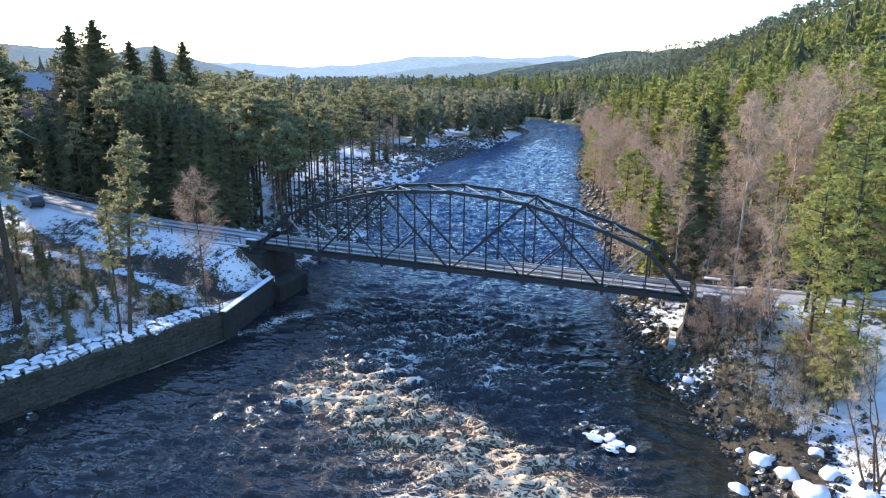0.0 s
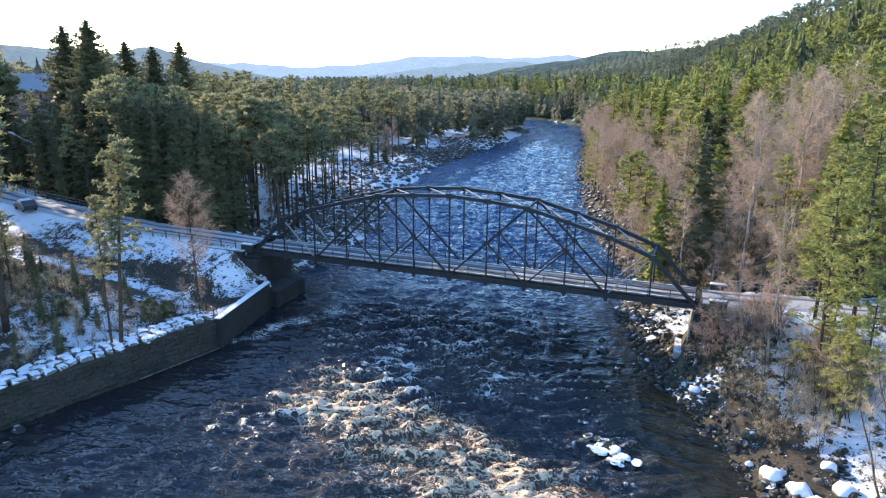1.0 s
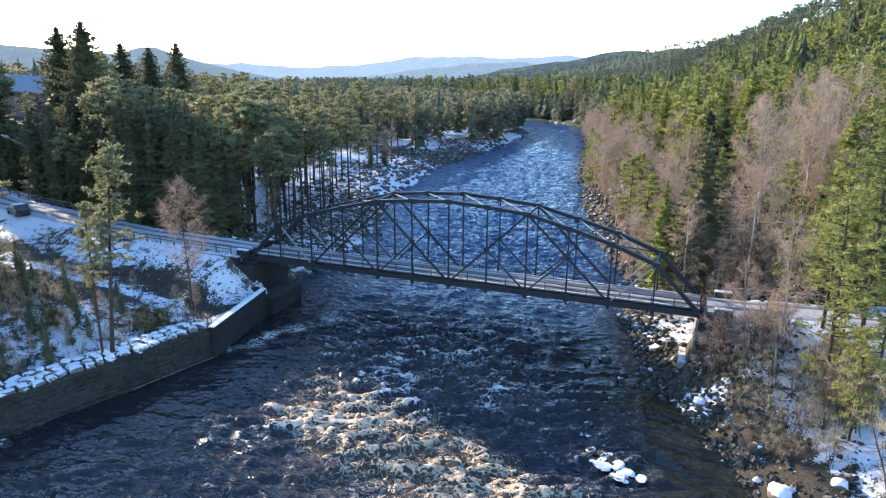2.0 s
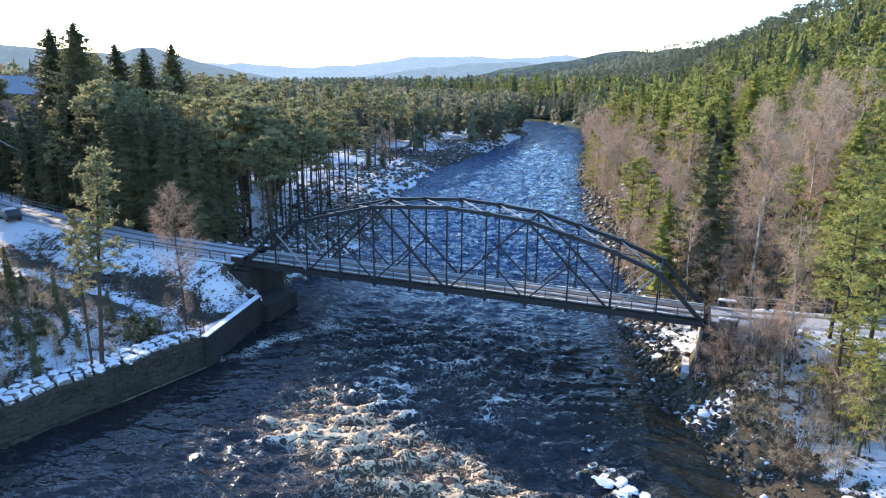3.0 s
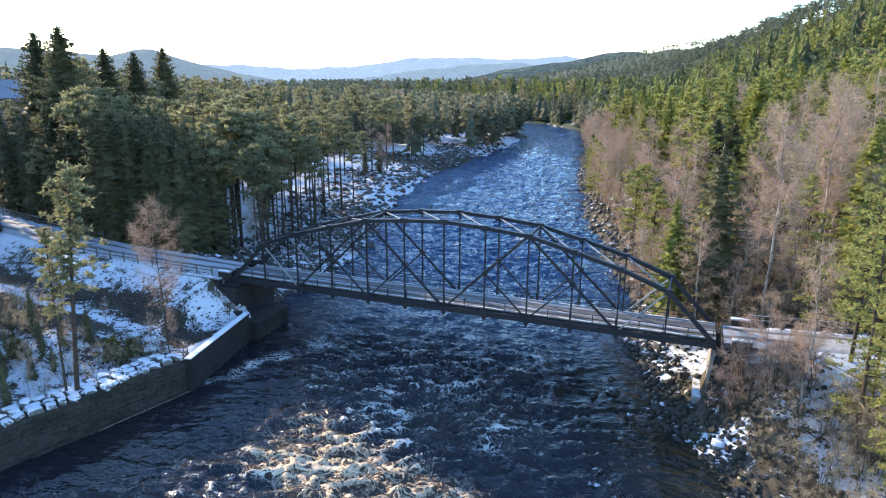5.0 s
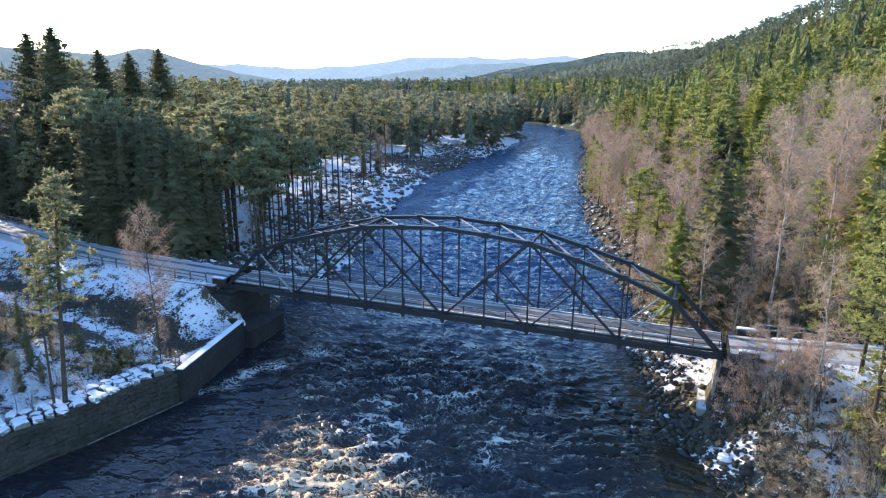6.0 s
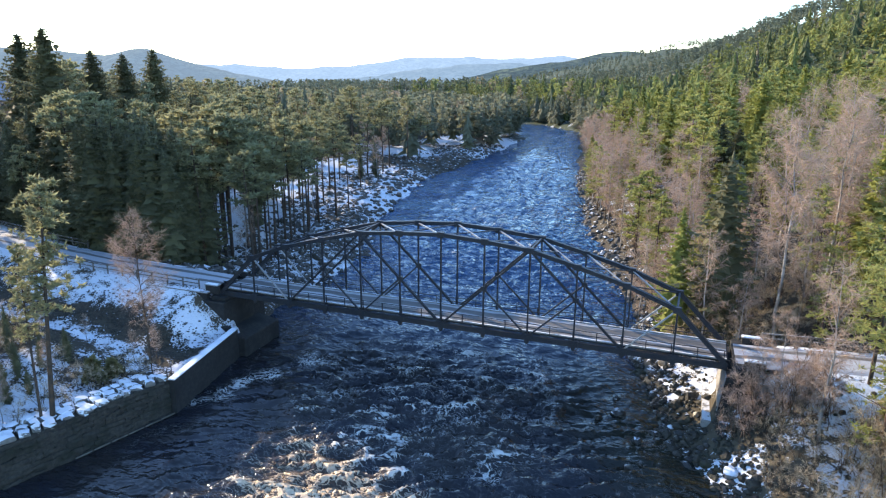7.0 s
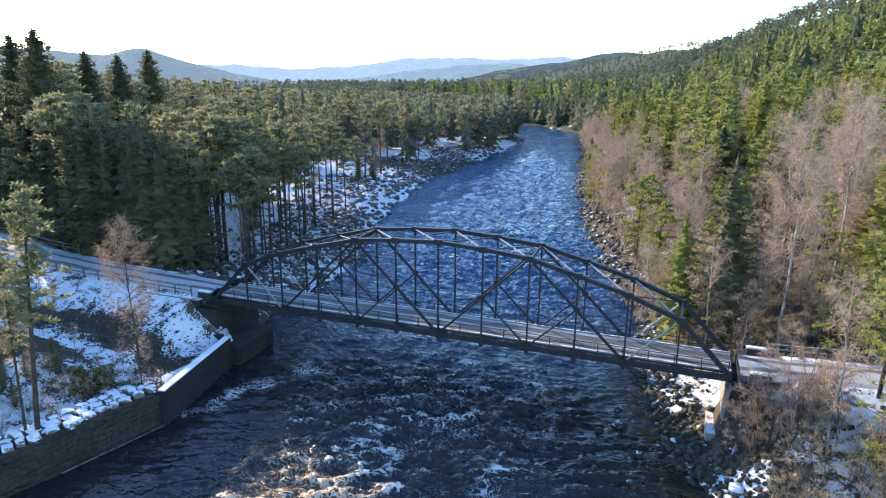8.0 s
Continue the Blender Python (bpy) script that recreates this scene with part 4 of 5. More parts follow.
# ---- trees ----
def spruce_crown(seed, h, r, step, reach, boughs=(5, 8), full=0.5):
    """Whorls of drooping boughs with sprays on both sides, round a dark inner thicket."""
    g = np.random.RandomState(seed)
    out = []
    z = h * 0.08
    dn = np.array((0, 0, -1.0))
    while z < h * 0.985:
        t = z / h
        R = r * min(1.0, (1 - t) / full) ** 0.85 * (0.8 + 0.2 * min(1.0, t / 0.25)) * g.uniform(0.78, 1.15) + 0.006 * h
        rise = step * (1.25 - 0.55 * t)
        ring = g.rand() * 6.28 + np.arange(8) * 6.28 / 7
        rr = R * g.uniform(0.35, 0.62, 8)
        skirt = np.stack([np.cos(ring) * rr, np.sin(ring) * rr, z - 0.25 * R - g.uniform(0, 0.5, 8) * rise], 1)
        apex = np.tile(np.array([(0, 0, min(h, z + rise * 1.4))]), (7, 1))
        out.append(np.stack([skirt[:-1], skirt[1:], apex], 1))
        for a in g.rand() * 6.28 + np.arange(g.randint(*boughs)) * 6.28 / boughs[0] * 0.86 + g.uniform(-0.3, 0.3, 1):
            L = R * g.uniform(0.62, 1.05) * (1.22 if g.rand() < 0.15 else 1.0)
            lift = g.uniform(-0.55, 0.55) * rise
            d = np.array((math.cos(a), math.sin(a), 0))
            side = np.array((-d[1], d[0], 0))
            m = max(2, int(L / reach))
            s = (np.arange(m) + g.rand(m) * 0.6 + 0.3) / m
            drop = (0.34 - 0.42 * t) * L
            p = d * (s * L)[:, None]
            p[:, 2] = z + lift - drop * s - 0.16 * L * np.sin(s * 3.0) + g.uniform(-0.12, 0.12, m) * rise
            w = (min(reach * 1.25, 0.45 * R + 0.12 * reach) * (1.15 - 0.4 * s) * g.uniform(0.7, 1.3, m))[:, None]
            for e in (-1, 1):
                tip = p + side * e * w + d * w * 0.6 + dn * w * g.uniform(0.15, 0.6, (m, 1))
                out.append(np.stack([p - d * w * 0.45, tip, p + d * w * 0.75 + dn * 0.1 * w], 1))
            hang = p + dn * w * g.uniform(0.6, 1.1, (m, 1)) + d * w * 0.3
            out.append(np.stack([p - d * w * 0.3, p + d * w * 0.6, hang], 1))
        z += rise * g.uniform(0.8, 1.25)
    top = np.array([[(0, 0, h * 1.02), (0.006 * h, 0.002 * h, h * 0.93), (-0.006 * h, 0, h * 0.93)], [(0, 0, h * 1.02), (0, 0.006 * h, h * 0.93), (0, -0.006 * h, h * 0.93)]])
    return np.concatenate(out + [top])


def clumps(g, centres, size, n, up=0.45, thin=0.36):
    """Tufts of needles round each centre."""
    k = len(centres)
    d = g.normal(size=(k, n, 3))
    d /= np.linalg.norm(d, axis=2, keepdims=True)
    d[:, :, 2] = d[:, :, 2] * 0.7 + up * 0.4
    q = np.cross(d, g.normal(size=(k, n, 3)))
    q /= np.linalg.norm(q, axis=2, keepdims=True) + 1e-6
    c = centres[:, None, :] + d * size * 0.15
    L = size * g.uniform(0.6, 1.2, (k, n, 1))
    t = np.stack([c + d * L, c + q * L * thin + d * L * 0.1, c - q * L * thin], 2)
    return t.reshape(-1, 3, 3)


def pine_tree(seed, h, bare, r, limbs, tufts, size, thin=0.26):
    g = np.random.RandomState(seed)
    lean = g.uniform(-0.03, 0.03, 2) * h
    ts = np.linspace(0, 1, 7)
    pts = [(lean[0] * t * t, lean[1] * t * t, h * t) for t in ts]
    wood = Build().tube(pts, [0.0085 * h * (1.15 - t) + 0.02 for t in ts], 7)
    cen = []
    for i in range(limbs):
        t = bare + (1 - bare) * ((i + g.rand()) / limbs) ** 0.9
        L = r * (0.35 + 0.75 * math.sin(math.pi * min(1, (t - bare) / (1 - bare) * 0.78 + 0.2))) * g.uniform(0.6, 1.15)
        a = g.rand() * 6.28
        base = np.array((lean[0] * t * t, lean[1] * t * t, h * t))
        d = np.array((math.cos(a), math.sin(a), g.uniform(-0.08, 0.34)))
        end = base + d * L
        at = wood.n
        wood.tube([tuple(base), tuple(end)], [0.03 + 0.012 * L, 0.012], 3)
        wood.f.append((at, at + 1, int(round(t * 6)) * 7))
        for s in np.linspace(0.45, 1.05, max(2, int(L / 0.55))):
            for e in range(2):
                cen.append(base + d * L * s + g.normal(size=3) * np.array((0.36, 0.36, 0.10)) * (0.5 + 0.4 * L / r))
    for e in range(4):
        cen.append(np.array((lean[0], lean[1], h - 0.3 * e)) + g.normal(size=3) * 0.2)
    return wood, clumps(g, np.array(cen), size, tufts, thin=thin)


def bare_tree(seed, h, limbs, r, stems=1, twigs=5, start=0.25, wide=0.018, weep=0.0):
    """Stem and limbs as round wood, the fine twigs as slender blades."""
    g = np.random.RandomState(seed)
    wood, blades = Build(), []
    for st in range(stems):
        lean = g.normal(size=2) * (0.03 if stems == 1 else 0.22) * h
        foot = g.normal(size=2) * (0 if stems == 1 else 0.35)
        ts = np.linspace(0, 1, 7)
        wob = g.normal(size=(7, 2)) * 0.007 * h
        pts = [(foot[0] + lean[0] * t + wob[i, 0] * (i > 0), foot[1] + lean[1] * t + wob[i, 1] * (i > 0), h * t) for i, t in enumerate(ts)]
        foot_at = wood.n
        wood.tube(pts, [0.0085 * h * (1.08 - t) + 0.006 for t in ts], 5)
        P = np.array(pts)
        for i in range(limbs // stems):
            t = start + (1 - start) * (i + g.rand()) / (limbs // stems)
            base = np.array([np.interp(t, ts, P[:, k]) for k in range(3)])
            L = r * (0.3 + 0.85 * math.sin(math.pi * min(1.0, 0.18 + 0.82 * (t - start) / (1 - start)))) * g.uniform(0.6, 1.2)
            a = g.rand() * 6.28
            d = np.array((math.cos(a), math.sin(a), g.uniform(0.55, 1.2)))
            d /= np.linalg.norm(d)
            end = base + d * L
            at = wood.n
            wood.tube([tuple(base), tuple(end)], [0.009 + 0.005 * L, 0.005], 3)
            wood.f.append((at, at + 1, foot_at + int(round(t * 6)) * 5))
            k = max(3, int(L * 3.2))
            s = g.uniform(0.2, 1.05, k)
            q = base + d * (s * L)[:, None]
            for e in range(twigs):
                w = g.normal(size=(k, 3)) + d * 0.9 + np.array((0, 0, 0.15 - weep))
                w /= np.linalg.norm(w, axis=1, keepdims=True)
                ln = g.uniform(0.35, 1.0, (k, 1)) * (0.35 + 0.16 * r) * (1 + 0.5 * weep)
                sd = np.cross(w, g.normal(size=(k, 3)))
                sd /= np.linalg.norm(sd, axis=1, keepdims=True) + 1e-6
                b0 = q + w * ln * g.uniform(0, 0.5, (k, 1))
                blades.append(np.stack([b0 - sd * wide, b0 + sd * wide, b0 + w * ln + (0, 0, -0.12) * ln], 1))
    return wood, np.concatenate(blades)



def tree_kind(name, label, wood, crown, bark, leaf, group, crown_name="crown"):
    t = thing(name, label, "tree", group=group)
    part("trunk", recalc(wood.mesh("trunk", bark, True)), bark, t)
    part(crown_name, Build().tris(crown), leaf, t)
    return t


def stem(h, r):
    ts = np.linspace(0, 1, 5)
    return Build().tube([(0, 0, h * t) for t in ts], [r * (1.02 - t) + 0.01 for t in ts], 6)


class Kind:
    """Trees of one make: the first stands itself, the rest are copies."""

    def __init__(self, made, height):
        self.made, self.height, self.used = made, height, False

    def place(self, x, y, h, turn, z=None, lean=(0, 0), wide=1.0):
        z = ground_z(x, y) - 0.1 if z is None else z
        s = h / self.height
        m = pose(x, y, z, lean[0], lean[1], turn)
        if not self.used:
            self.used, self.height = True, self.height * s
            self.made.matrix_basis = m @ Matrix.Diagonal((s, s, s, 1))
            return self.made
        return copy_thing(self.made, m @ Matrix.Diagonal((s * wide, s * wide, s, 1)))


def spruces(seed, h, r, step, reach, boughs=(5, 8), full=0.5, leaf=None, label="dense spruce with drooping boughs tinted yellow-green for sun"):
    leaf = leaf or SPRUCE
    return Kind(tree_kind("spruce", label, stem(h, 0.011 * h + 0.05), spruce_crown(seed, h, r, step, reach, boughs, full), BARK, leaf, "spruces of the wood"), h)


def pines(seed, h, bare, r, limbs, tufts, size, thin=0.26, leaf=None, label="Scots pine with a bare trunk and open grey-green crown"):
    w, c = pine_tree(seed, h, bare, r, limbs, tufts, size, thin)
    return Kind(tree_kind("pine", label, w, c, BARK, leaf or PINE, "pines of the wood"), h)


def red_birch(seed, h):
    w, c = bare_tree(seed, h, 64, 2.2, 1, 9, 0.34, 0.011, 0.5)
    return Kind(tree_kind("birch", "slender bare birch with a fuzzy reddish crown on the terrace", w, c, BARK, TWIG, "bare birches on the banks"), h)


def birches(seed, h, limbs, r, twigs, start=0.24, label="bare winter birch with reddish fine twigs"):
    w, c = bare_tree(seed, h, limbs, r, 1, twigs, start, 0.019, 0.6)
    return Kind(tree_kind("birch", label, w, c, BIRCH_BARK, TWIG, "bare birches on the banks", "crown"), h)


def shrubs(seed, h, limbs, r, stems, leaf=None, label="leafless brown thicket of thin stems"):
    w, c = bare_tree(seed, h, limbs, r, stems, 12, 0.08, 0.011)
    k = Kind(tree_kind("shrub", label, w, c, BARK, leaf or BRUSH, "bare shrubs on the banks", "crown"), h)
    k.made["category"] = "shrub"
    return k


rng = random.Random(21)
# the grey-green spruces carry shade in their needle colour
SHADY = "tall spruce with drooping boughs tinted dark grey-green for shade"
BIG_SPRUCE = [spruces(1, 25, 7.0, 0.42, 0.38, (9, 12), 0.56, SHADE_SPRUCE, SHADY), spruces(2, 24, 6.4, 0.42, 0.38, (9, 12), 0.56, SHADE_SPRUCE, SHADY)]
DARK_SPRUCE = [spruces(18, 18, 2.9, 0.62, 0.38, (6, 8), 0.6, SHADE_SPRUCE, SHADY), spruces(19, 16, 2.6, 0.6, 0.36, (6, 8), 0.6, SHADE_SPRUCE, SHADY)]
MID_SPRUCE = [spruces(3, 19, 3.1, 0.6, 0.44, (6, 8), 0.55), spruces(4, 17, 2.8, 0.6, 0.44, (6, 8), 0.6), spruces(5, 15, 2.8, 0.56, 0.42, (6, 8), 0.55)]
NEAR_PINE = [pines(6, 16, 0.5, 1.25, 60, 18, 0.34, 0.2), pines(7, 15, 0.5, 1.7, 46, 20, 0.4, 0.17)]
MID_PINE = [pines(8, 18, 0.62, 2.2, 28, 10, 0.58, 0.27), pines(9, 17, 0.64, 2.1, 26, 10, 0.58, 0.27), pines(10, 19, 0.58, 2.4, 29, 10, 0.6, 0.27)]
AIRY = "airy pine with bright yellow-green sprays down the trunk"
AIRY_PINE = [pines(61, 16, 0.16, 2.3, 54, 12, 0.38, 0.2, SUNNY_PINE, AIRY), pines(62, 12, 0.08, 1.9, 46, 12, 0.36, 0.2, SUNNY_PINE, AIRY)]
BANK_PINE = [pines(63, 16, 0.3, 2.5, 30, 11, 0.56, 0.25, SUNNY_PINE, "full-crowned pine tinted yellow-green for low sun"), pines(64, 15, 0.35, 2.7, 30, 11, 0.56, 0.25, SUNNY_PINE, "full-crowned pine tinted yellow-green for low sun")]
BIRCH = [birches(12, 15, 36, 2.9, 8), birches(13, 14, 34, 2.6, 8), birches(14, 12, 30, 2.3, 8)]
TALL_BIRCH = [birches(65, 17, 50, 2.5, 12, 0.36, "tall birch with white limbs and pinkish bare twigs")]
SHRUB = [shrubs(15, 3.4, 18, 1.7, 5), shrubs(16, 2.6, 16, 1.5, 5), shrubs(17, 4.6, 18, 2.0, 4)]

RED_SHRUB = [shrubs(67, 3.2, 20, 1.5, 6, TWIG, "reddish leafless brush with dense fine twigs")]

taken = []


def free(x, y, gap):
    return all((x - a) ** 2 + (y - c) ** 2 > gap * gap for a, c in taken)


def plant(kinds, x, y, h, **more):
    taken.append((x, y))
    return rng.choice(kinds).place(x, y, min(h * rng.uniform(0.95, 1.05), sun_lane(x, y)), rng.uniform(0, 360), **more)


def sun_lane(x, y):
    """The tallest that a tree may stand in the open lane above the road, through which low sun reaches the rapids."""
    lo, hi = -20.8 + (17 - x) * 0.387, -12.4 + (17 - x) * 0.387
    cap = 40.0
    if lo - 2.5 < y < hi + 2.5 and x < 8:
        cap = max(3.0, -6 + 0.335 * (17 - x) / 0.932 - 1.0 - ground_z(x, y))
    # and a gap by which the sun falls on the road at its bend
    if x < -36 and abs(y - 5.6 - (-40 - x) * 0.387) < 2.4:
        cap = min(cap, max(1.5, 0.6 + 0.34 * (-40 - x) - ground_z(x, y)))
    # a clearing opens from the house down towards the road
    a, d = Vector((-134, 81)), Vector((84, -66.3))
    f = min(1.0, max(0.0, (Vector((x, y)) - a).dot(d) / d.length_squared))
    if (Vector((x, y)) - a - d * f).length < 5.5:
        cap = min(cap, 11.0)
    return cap


# single trees that stand out
for x, y, h in ((-42.7, 18.8, 28.6), (-52, 22.4, 28), (-55, 38, 26), (-60.2, 50, 25.5), (-59.4, 57, 26.5)):
    BIG_SPRUCE[int(x) % 2].place(x, y, h - ground_z(x, y) - 1, rng.uniform(0, 360))
    taken.append((x, y))
NEAR_PINE[0].place(1.1, -21.4, 19.2, 0, lean=(0, 7))
NEAR_PINE[0].place(0.8, -22.0, 14.0, 140, lean=(0, 6), wide=0.8)
taken += [(1.1, -21.4), (0.8, -22.0)]
for i, x, y, h in ((0, -9.0, -24.3, 24.5), (0, -11.2, -22.6, 21), (1, -12.5, -26.5, 13), (1, -15, -19, 9), (1, -8.2, -27.6, 11)):
    NEAR_PINE[i].place(x, y, h, rng.uniform(0, 360), wide=0.9 if i else 1.15)
    taken.append((x, y))
BIRCH[0].place(-94.7, 41.7, 24 - ground_z(-94.7, 41.7), 30)
DARK_SPRUCE[0].place(-97.5, 40.0, 19 - ground_z(-97.5, 40), 10, wide=1.3)
taken += [(-94.7, 41.7), (-97.5, 40.0)]
RED = red_birch(51, 13.0)
RED.place(2.4, -12.6, 14.6, 40)
for x, y, h in ((0.6, -10.2, 4.0), (-0.8, -11.4, 3.4), (-6.2, -11.4, 3.2)):
    RED.place(x, y, h, rng.uniform(0, 360))
    taken.append((x, y))
taken.append((2.4, -12.6))
MID_SPRUCE[1].place(43.6, 14.2, 9.8 - ground_z(43.6, 14.2), 30)
DARK_SPRUCE[0].place(47.4, 15.4, 15.3 - ground_z(47.4, 15.4), 80, wide=1.4)
TALL_BIRCH[0].place(52.4, 10.4, 18.2 - ground_z(52.4, 10.4), 10)
TALL_BIRCH[0].place(57.2, 20.3, 20.0 - ground_z(57.2, 20.3), 130)
taken += [(43.6, 14.2), (47.4, 15.4), (52.4, 10.4), (57.2, 20.3)]
for x, y, h in ((47.2, 53.6, 14.5), (49.6, 55.4, 13)):
    BIG_SPRUCE[0].place(x, y, h, rng.uniform(0, 360), wide=1.0)
    taken.append((x, y))
for x, y, h in ((54.5, 35, 17), (57, 30, 16), (44.2, 29.6, 13), (61, 36, 17), (66, 45, 18), (58.2, 56.6, 17), (63.3, 50.5, 19), (40.6, 17.5, 11), (39.8, 20.5, 11.5), (50.2, 14.6, 12), (49.4, 11.2, 8)):
    plant(BIRCH, x, y, h)
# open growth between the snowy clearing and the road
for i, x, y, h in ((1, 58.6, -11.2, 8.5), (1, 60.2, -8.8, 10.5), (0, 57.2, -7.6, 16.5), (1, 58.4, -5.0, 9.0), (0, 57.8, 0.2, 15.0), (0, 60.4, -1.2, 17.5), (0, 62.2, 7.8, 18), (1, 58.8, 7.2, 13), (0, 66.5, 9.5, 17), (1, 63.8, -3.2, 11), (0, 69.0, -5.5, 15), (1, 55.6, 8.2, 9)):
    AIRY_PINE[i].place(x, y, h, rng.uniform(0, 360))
    taken.append((x, y))
for x, y, h in ((54.0, -5.6, 12.8), (51.6, -2.6, 7.5), (50.4, -1.9, 6.0)):
    plant(BIRCH, x, y, h)
BARE = shrubs(66, 9.0, 26, 2.4, 4)
tagged(BARE.made, "tall bare sapling clump leaning over the snow")
BARE.place(60.4, -20.6, 9.0, 0, lean=(-8, -12))
taken.append((60.4, -20.6))
# a row beside the road that keeps the dam in shade
for x, y, h in ((-31, 8.6, 13.5), (-35, 9.4, 14), (-38.5, 11, 15), (-44, 12.2, 17), (-48.5, 13.8, 19), (-57, 15.5, 21), (-62, 17.5, 22), (-67, 14.8, 22), (-74, 18, 23), (-27, 10.2, 12), (-24, 9.2, 10)):
    plant(DARK_SPRUCE, x, y, min(h, sun_lane(x, y)))


def off_road(x, y):
    return abs(y - np.interp(x, ROAD_X, ROAD_Y))


def fill(n, x0, x1, y0, y1, ok, gap, choose):
    """Trees at random in a stretch, where ok allows, not closer than gap."""
    done = tries = 0
    while done < n and tries < n * 40:
        tries += 1
        x, y = rng.uniform(x0, x1), rng.uniform(y0, y1)
        xl, xr = (float(v) for v in shore(y))
        if ok(x, y, xl - x, x - xr) and free(x, y, gap):
            choose(x, y)
            done += 1
    return done


def left_wood(x, y):
    k = rng.random()
    if k < 0.72:
        plant(MID_PINE, x, y, rng.uniform(11, 19), wide=rng.uniform(0.9, 1.3))
    elif k < 0.84:
        plant(DARK_SPRUCE, x, y, rng.uniform(9, 19))
    else:
        plant(BIRCH, x, y, rng.uniform(9, 14))


def right_wood(x, y):
    k = rng.random()
    if k < 0.5:
        plant(MID_SPRUCE, x, y, rng.uniform(11, 19), wide=rng.uniform(0.95, 1.3))
    elif k < 0.84:
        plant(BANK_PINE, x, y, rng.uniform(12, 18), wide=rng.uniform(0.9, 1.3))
    else:
        plant(BIRCH, x, y, rng.uniform(11, 16))


def wood_edge(x, y):
    k = rng.random()
    if k < 0.36:
        plant(BIRCH, x, y, rng.uniform(9, 14))
    elif k < 0.66:
        plant(MID_SPRUCE, x, y, rng.uniform(9, 16), wide=1.15)
    else:
        plant(BANK_PINE, x, y, rng.uniform(11, 16))


def young_wood(x, y):
    if rng.random() < 0.5:
        plant(AIRY_PINE, x, y, rng.uniform(5, 12), wide=1.1)
    else:
        plant(BIRCH, x, y, rng.uniform(6, 10))


def bank_birch(x, y):
    k = rng.random()
    if k < 0.78 or y > 120:
        plant(BIRCH, x, y, rng.uniform(9, 13.5))
    elif k < 0.92:
        plant(BANK_PINE, x, y, rng.uniform(9, 13))
    else:
        plant(MID_SPRUCE, x, y, rng.uniform(6, 11), wide=1.2)


# a close stand past the bend of the road
fill(85, -84, -52, 10, 34, lambda x, y, l, r: off_road(x, y) > 3.6 and math.hypot(x + 52, y - 22) > 4, 1.7, lambda x, y: plant(rng.choice((DARK_SPRUCE, MID_PINE, MID_PINE)), x, y, 22.5))
# thick young spruce right behind the road
fill(40, -48, -12, 6.5, 16, lambda x, y, l, r: off_road(x, y) > 4.2, 1.8, lambda x, y: plant(rng.choice((MID_PINE, DARK_SPRUCE, DARK_SPRUCE)), x, y, rng.uniform(14, 20)))
fill(26, -40, -13, 7, 15, lambda x, y, l, r: off_road(x, y) > 4.2, 1.4, lambda x, y: plant(DARK_SPRUCE, x, y, rng.uniform(13, 19), wide=1.3))
# left of the river, behind the road
fill(80, -60, -8, 9, 60, lambda x, y, l, r: l > 13 - 0.12 * min(y, 50) and off_road(x, y) > 6, 3.2, left_wood)
fill(100, -110, -14, 18, 125, lambda x, y, l, r: (l > 8 if y < 88 else l > 10) and off_road(x, y) > 6, 3.8, left_wood)
# pines above the boulder beach, whose shade falls across the rapids
fill(6, -24, 0, 24, 42, lambda x, y, l, r: l > 7 and off_road(x, y) > 6, 2.0, lambda x, y: plant(MID_PINE, x, y, rng.uniform(16, 18.5)))
for x, y, h in ((-9, 19, 17), (-12, 22, 18), (-15, 19.5, 18.5), (-18, 23.5, 19), (-21, 21, 19.5), (-11, 25.5, 17.5), (-16, 27, 18.5), (-7.5, 15.5, 16), (-20, 27, 19.5)):
    plant(MID_PINE, x, y, h, wide=1.25)
# left, before the road: thin mixed growth, and the wood beyond the picture's edge
fill(26, -24, -2, -33, -13.5, lambda x, y, l, r: l > 3.2, 1.5, lambda x, y: plant(DARK_SPRUCE, x, y, rng.uniform(1.6, 4.5), wide=1.2))
fill(42, -26, -2, -34, -13.5, lambda x, y, l, r: l > 3 and off_road(x, y) > 11.5, 2.2, lambda x, y: plant(rng.choice((DARK_SPRUCE, BIRCH, BIRCH, SHRUB)), x, y, rng.uniform(2, 5.5)))
fill(34, -26, -5, -31, -13, lambda x, y, l, r: l > 4, 1.2, lambda x, y: plant(rng.choice((DARK_SPRUCE, SHRUB, SHRUB)), x, y, rng.uniform(1.2, 3.4)))
# right bank: birches at the water, then the mixed wood
fill(84, -5, 60, 12, 175, lambda x, y, l, r: 2.5 < r < 10 and off_road(x, y) > 6, 2.2, bank_birch)
fill(70, 40, 85, 9, 60, lambda x, y, l, r: r > 6 and y - np.interp(x, ROAD_X, ROAD_Y) > (11 if x < 62 else 6), 2.5, wood_edge)
fill(165, -5, 130, 10, 160, lambda x, y, l, r: 7 < r < 75 and y - np.interp(x, ROAD_X, ROAD_Y) > (12 if x < 62 else 6), 3.3, right_wood)
fill(14, 66, 92, -24, -2, lambda x, y, l, r: r > 8 and off_road(x, y) > 5, 2.2, young_wood)
# shrubs
fill(26, 48.9, 55, -4.6, -1.4, lambda x, y, l, r: True, 0.55, lambda x, y: plant(RED_SHRUB, x, y, rng.uniform(2.0, 3.6)))
fill(40, 50.5, 57.5, -14.5, -3, lambda x, y, l, r: r > 3.2 and off_road(x, y) > 2.8, 0.9, lambda x, y: plant(SHRUB, x, y, rng.uniform(1.0, 2.6)))
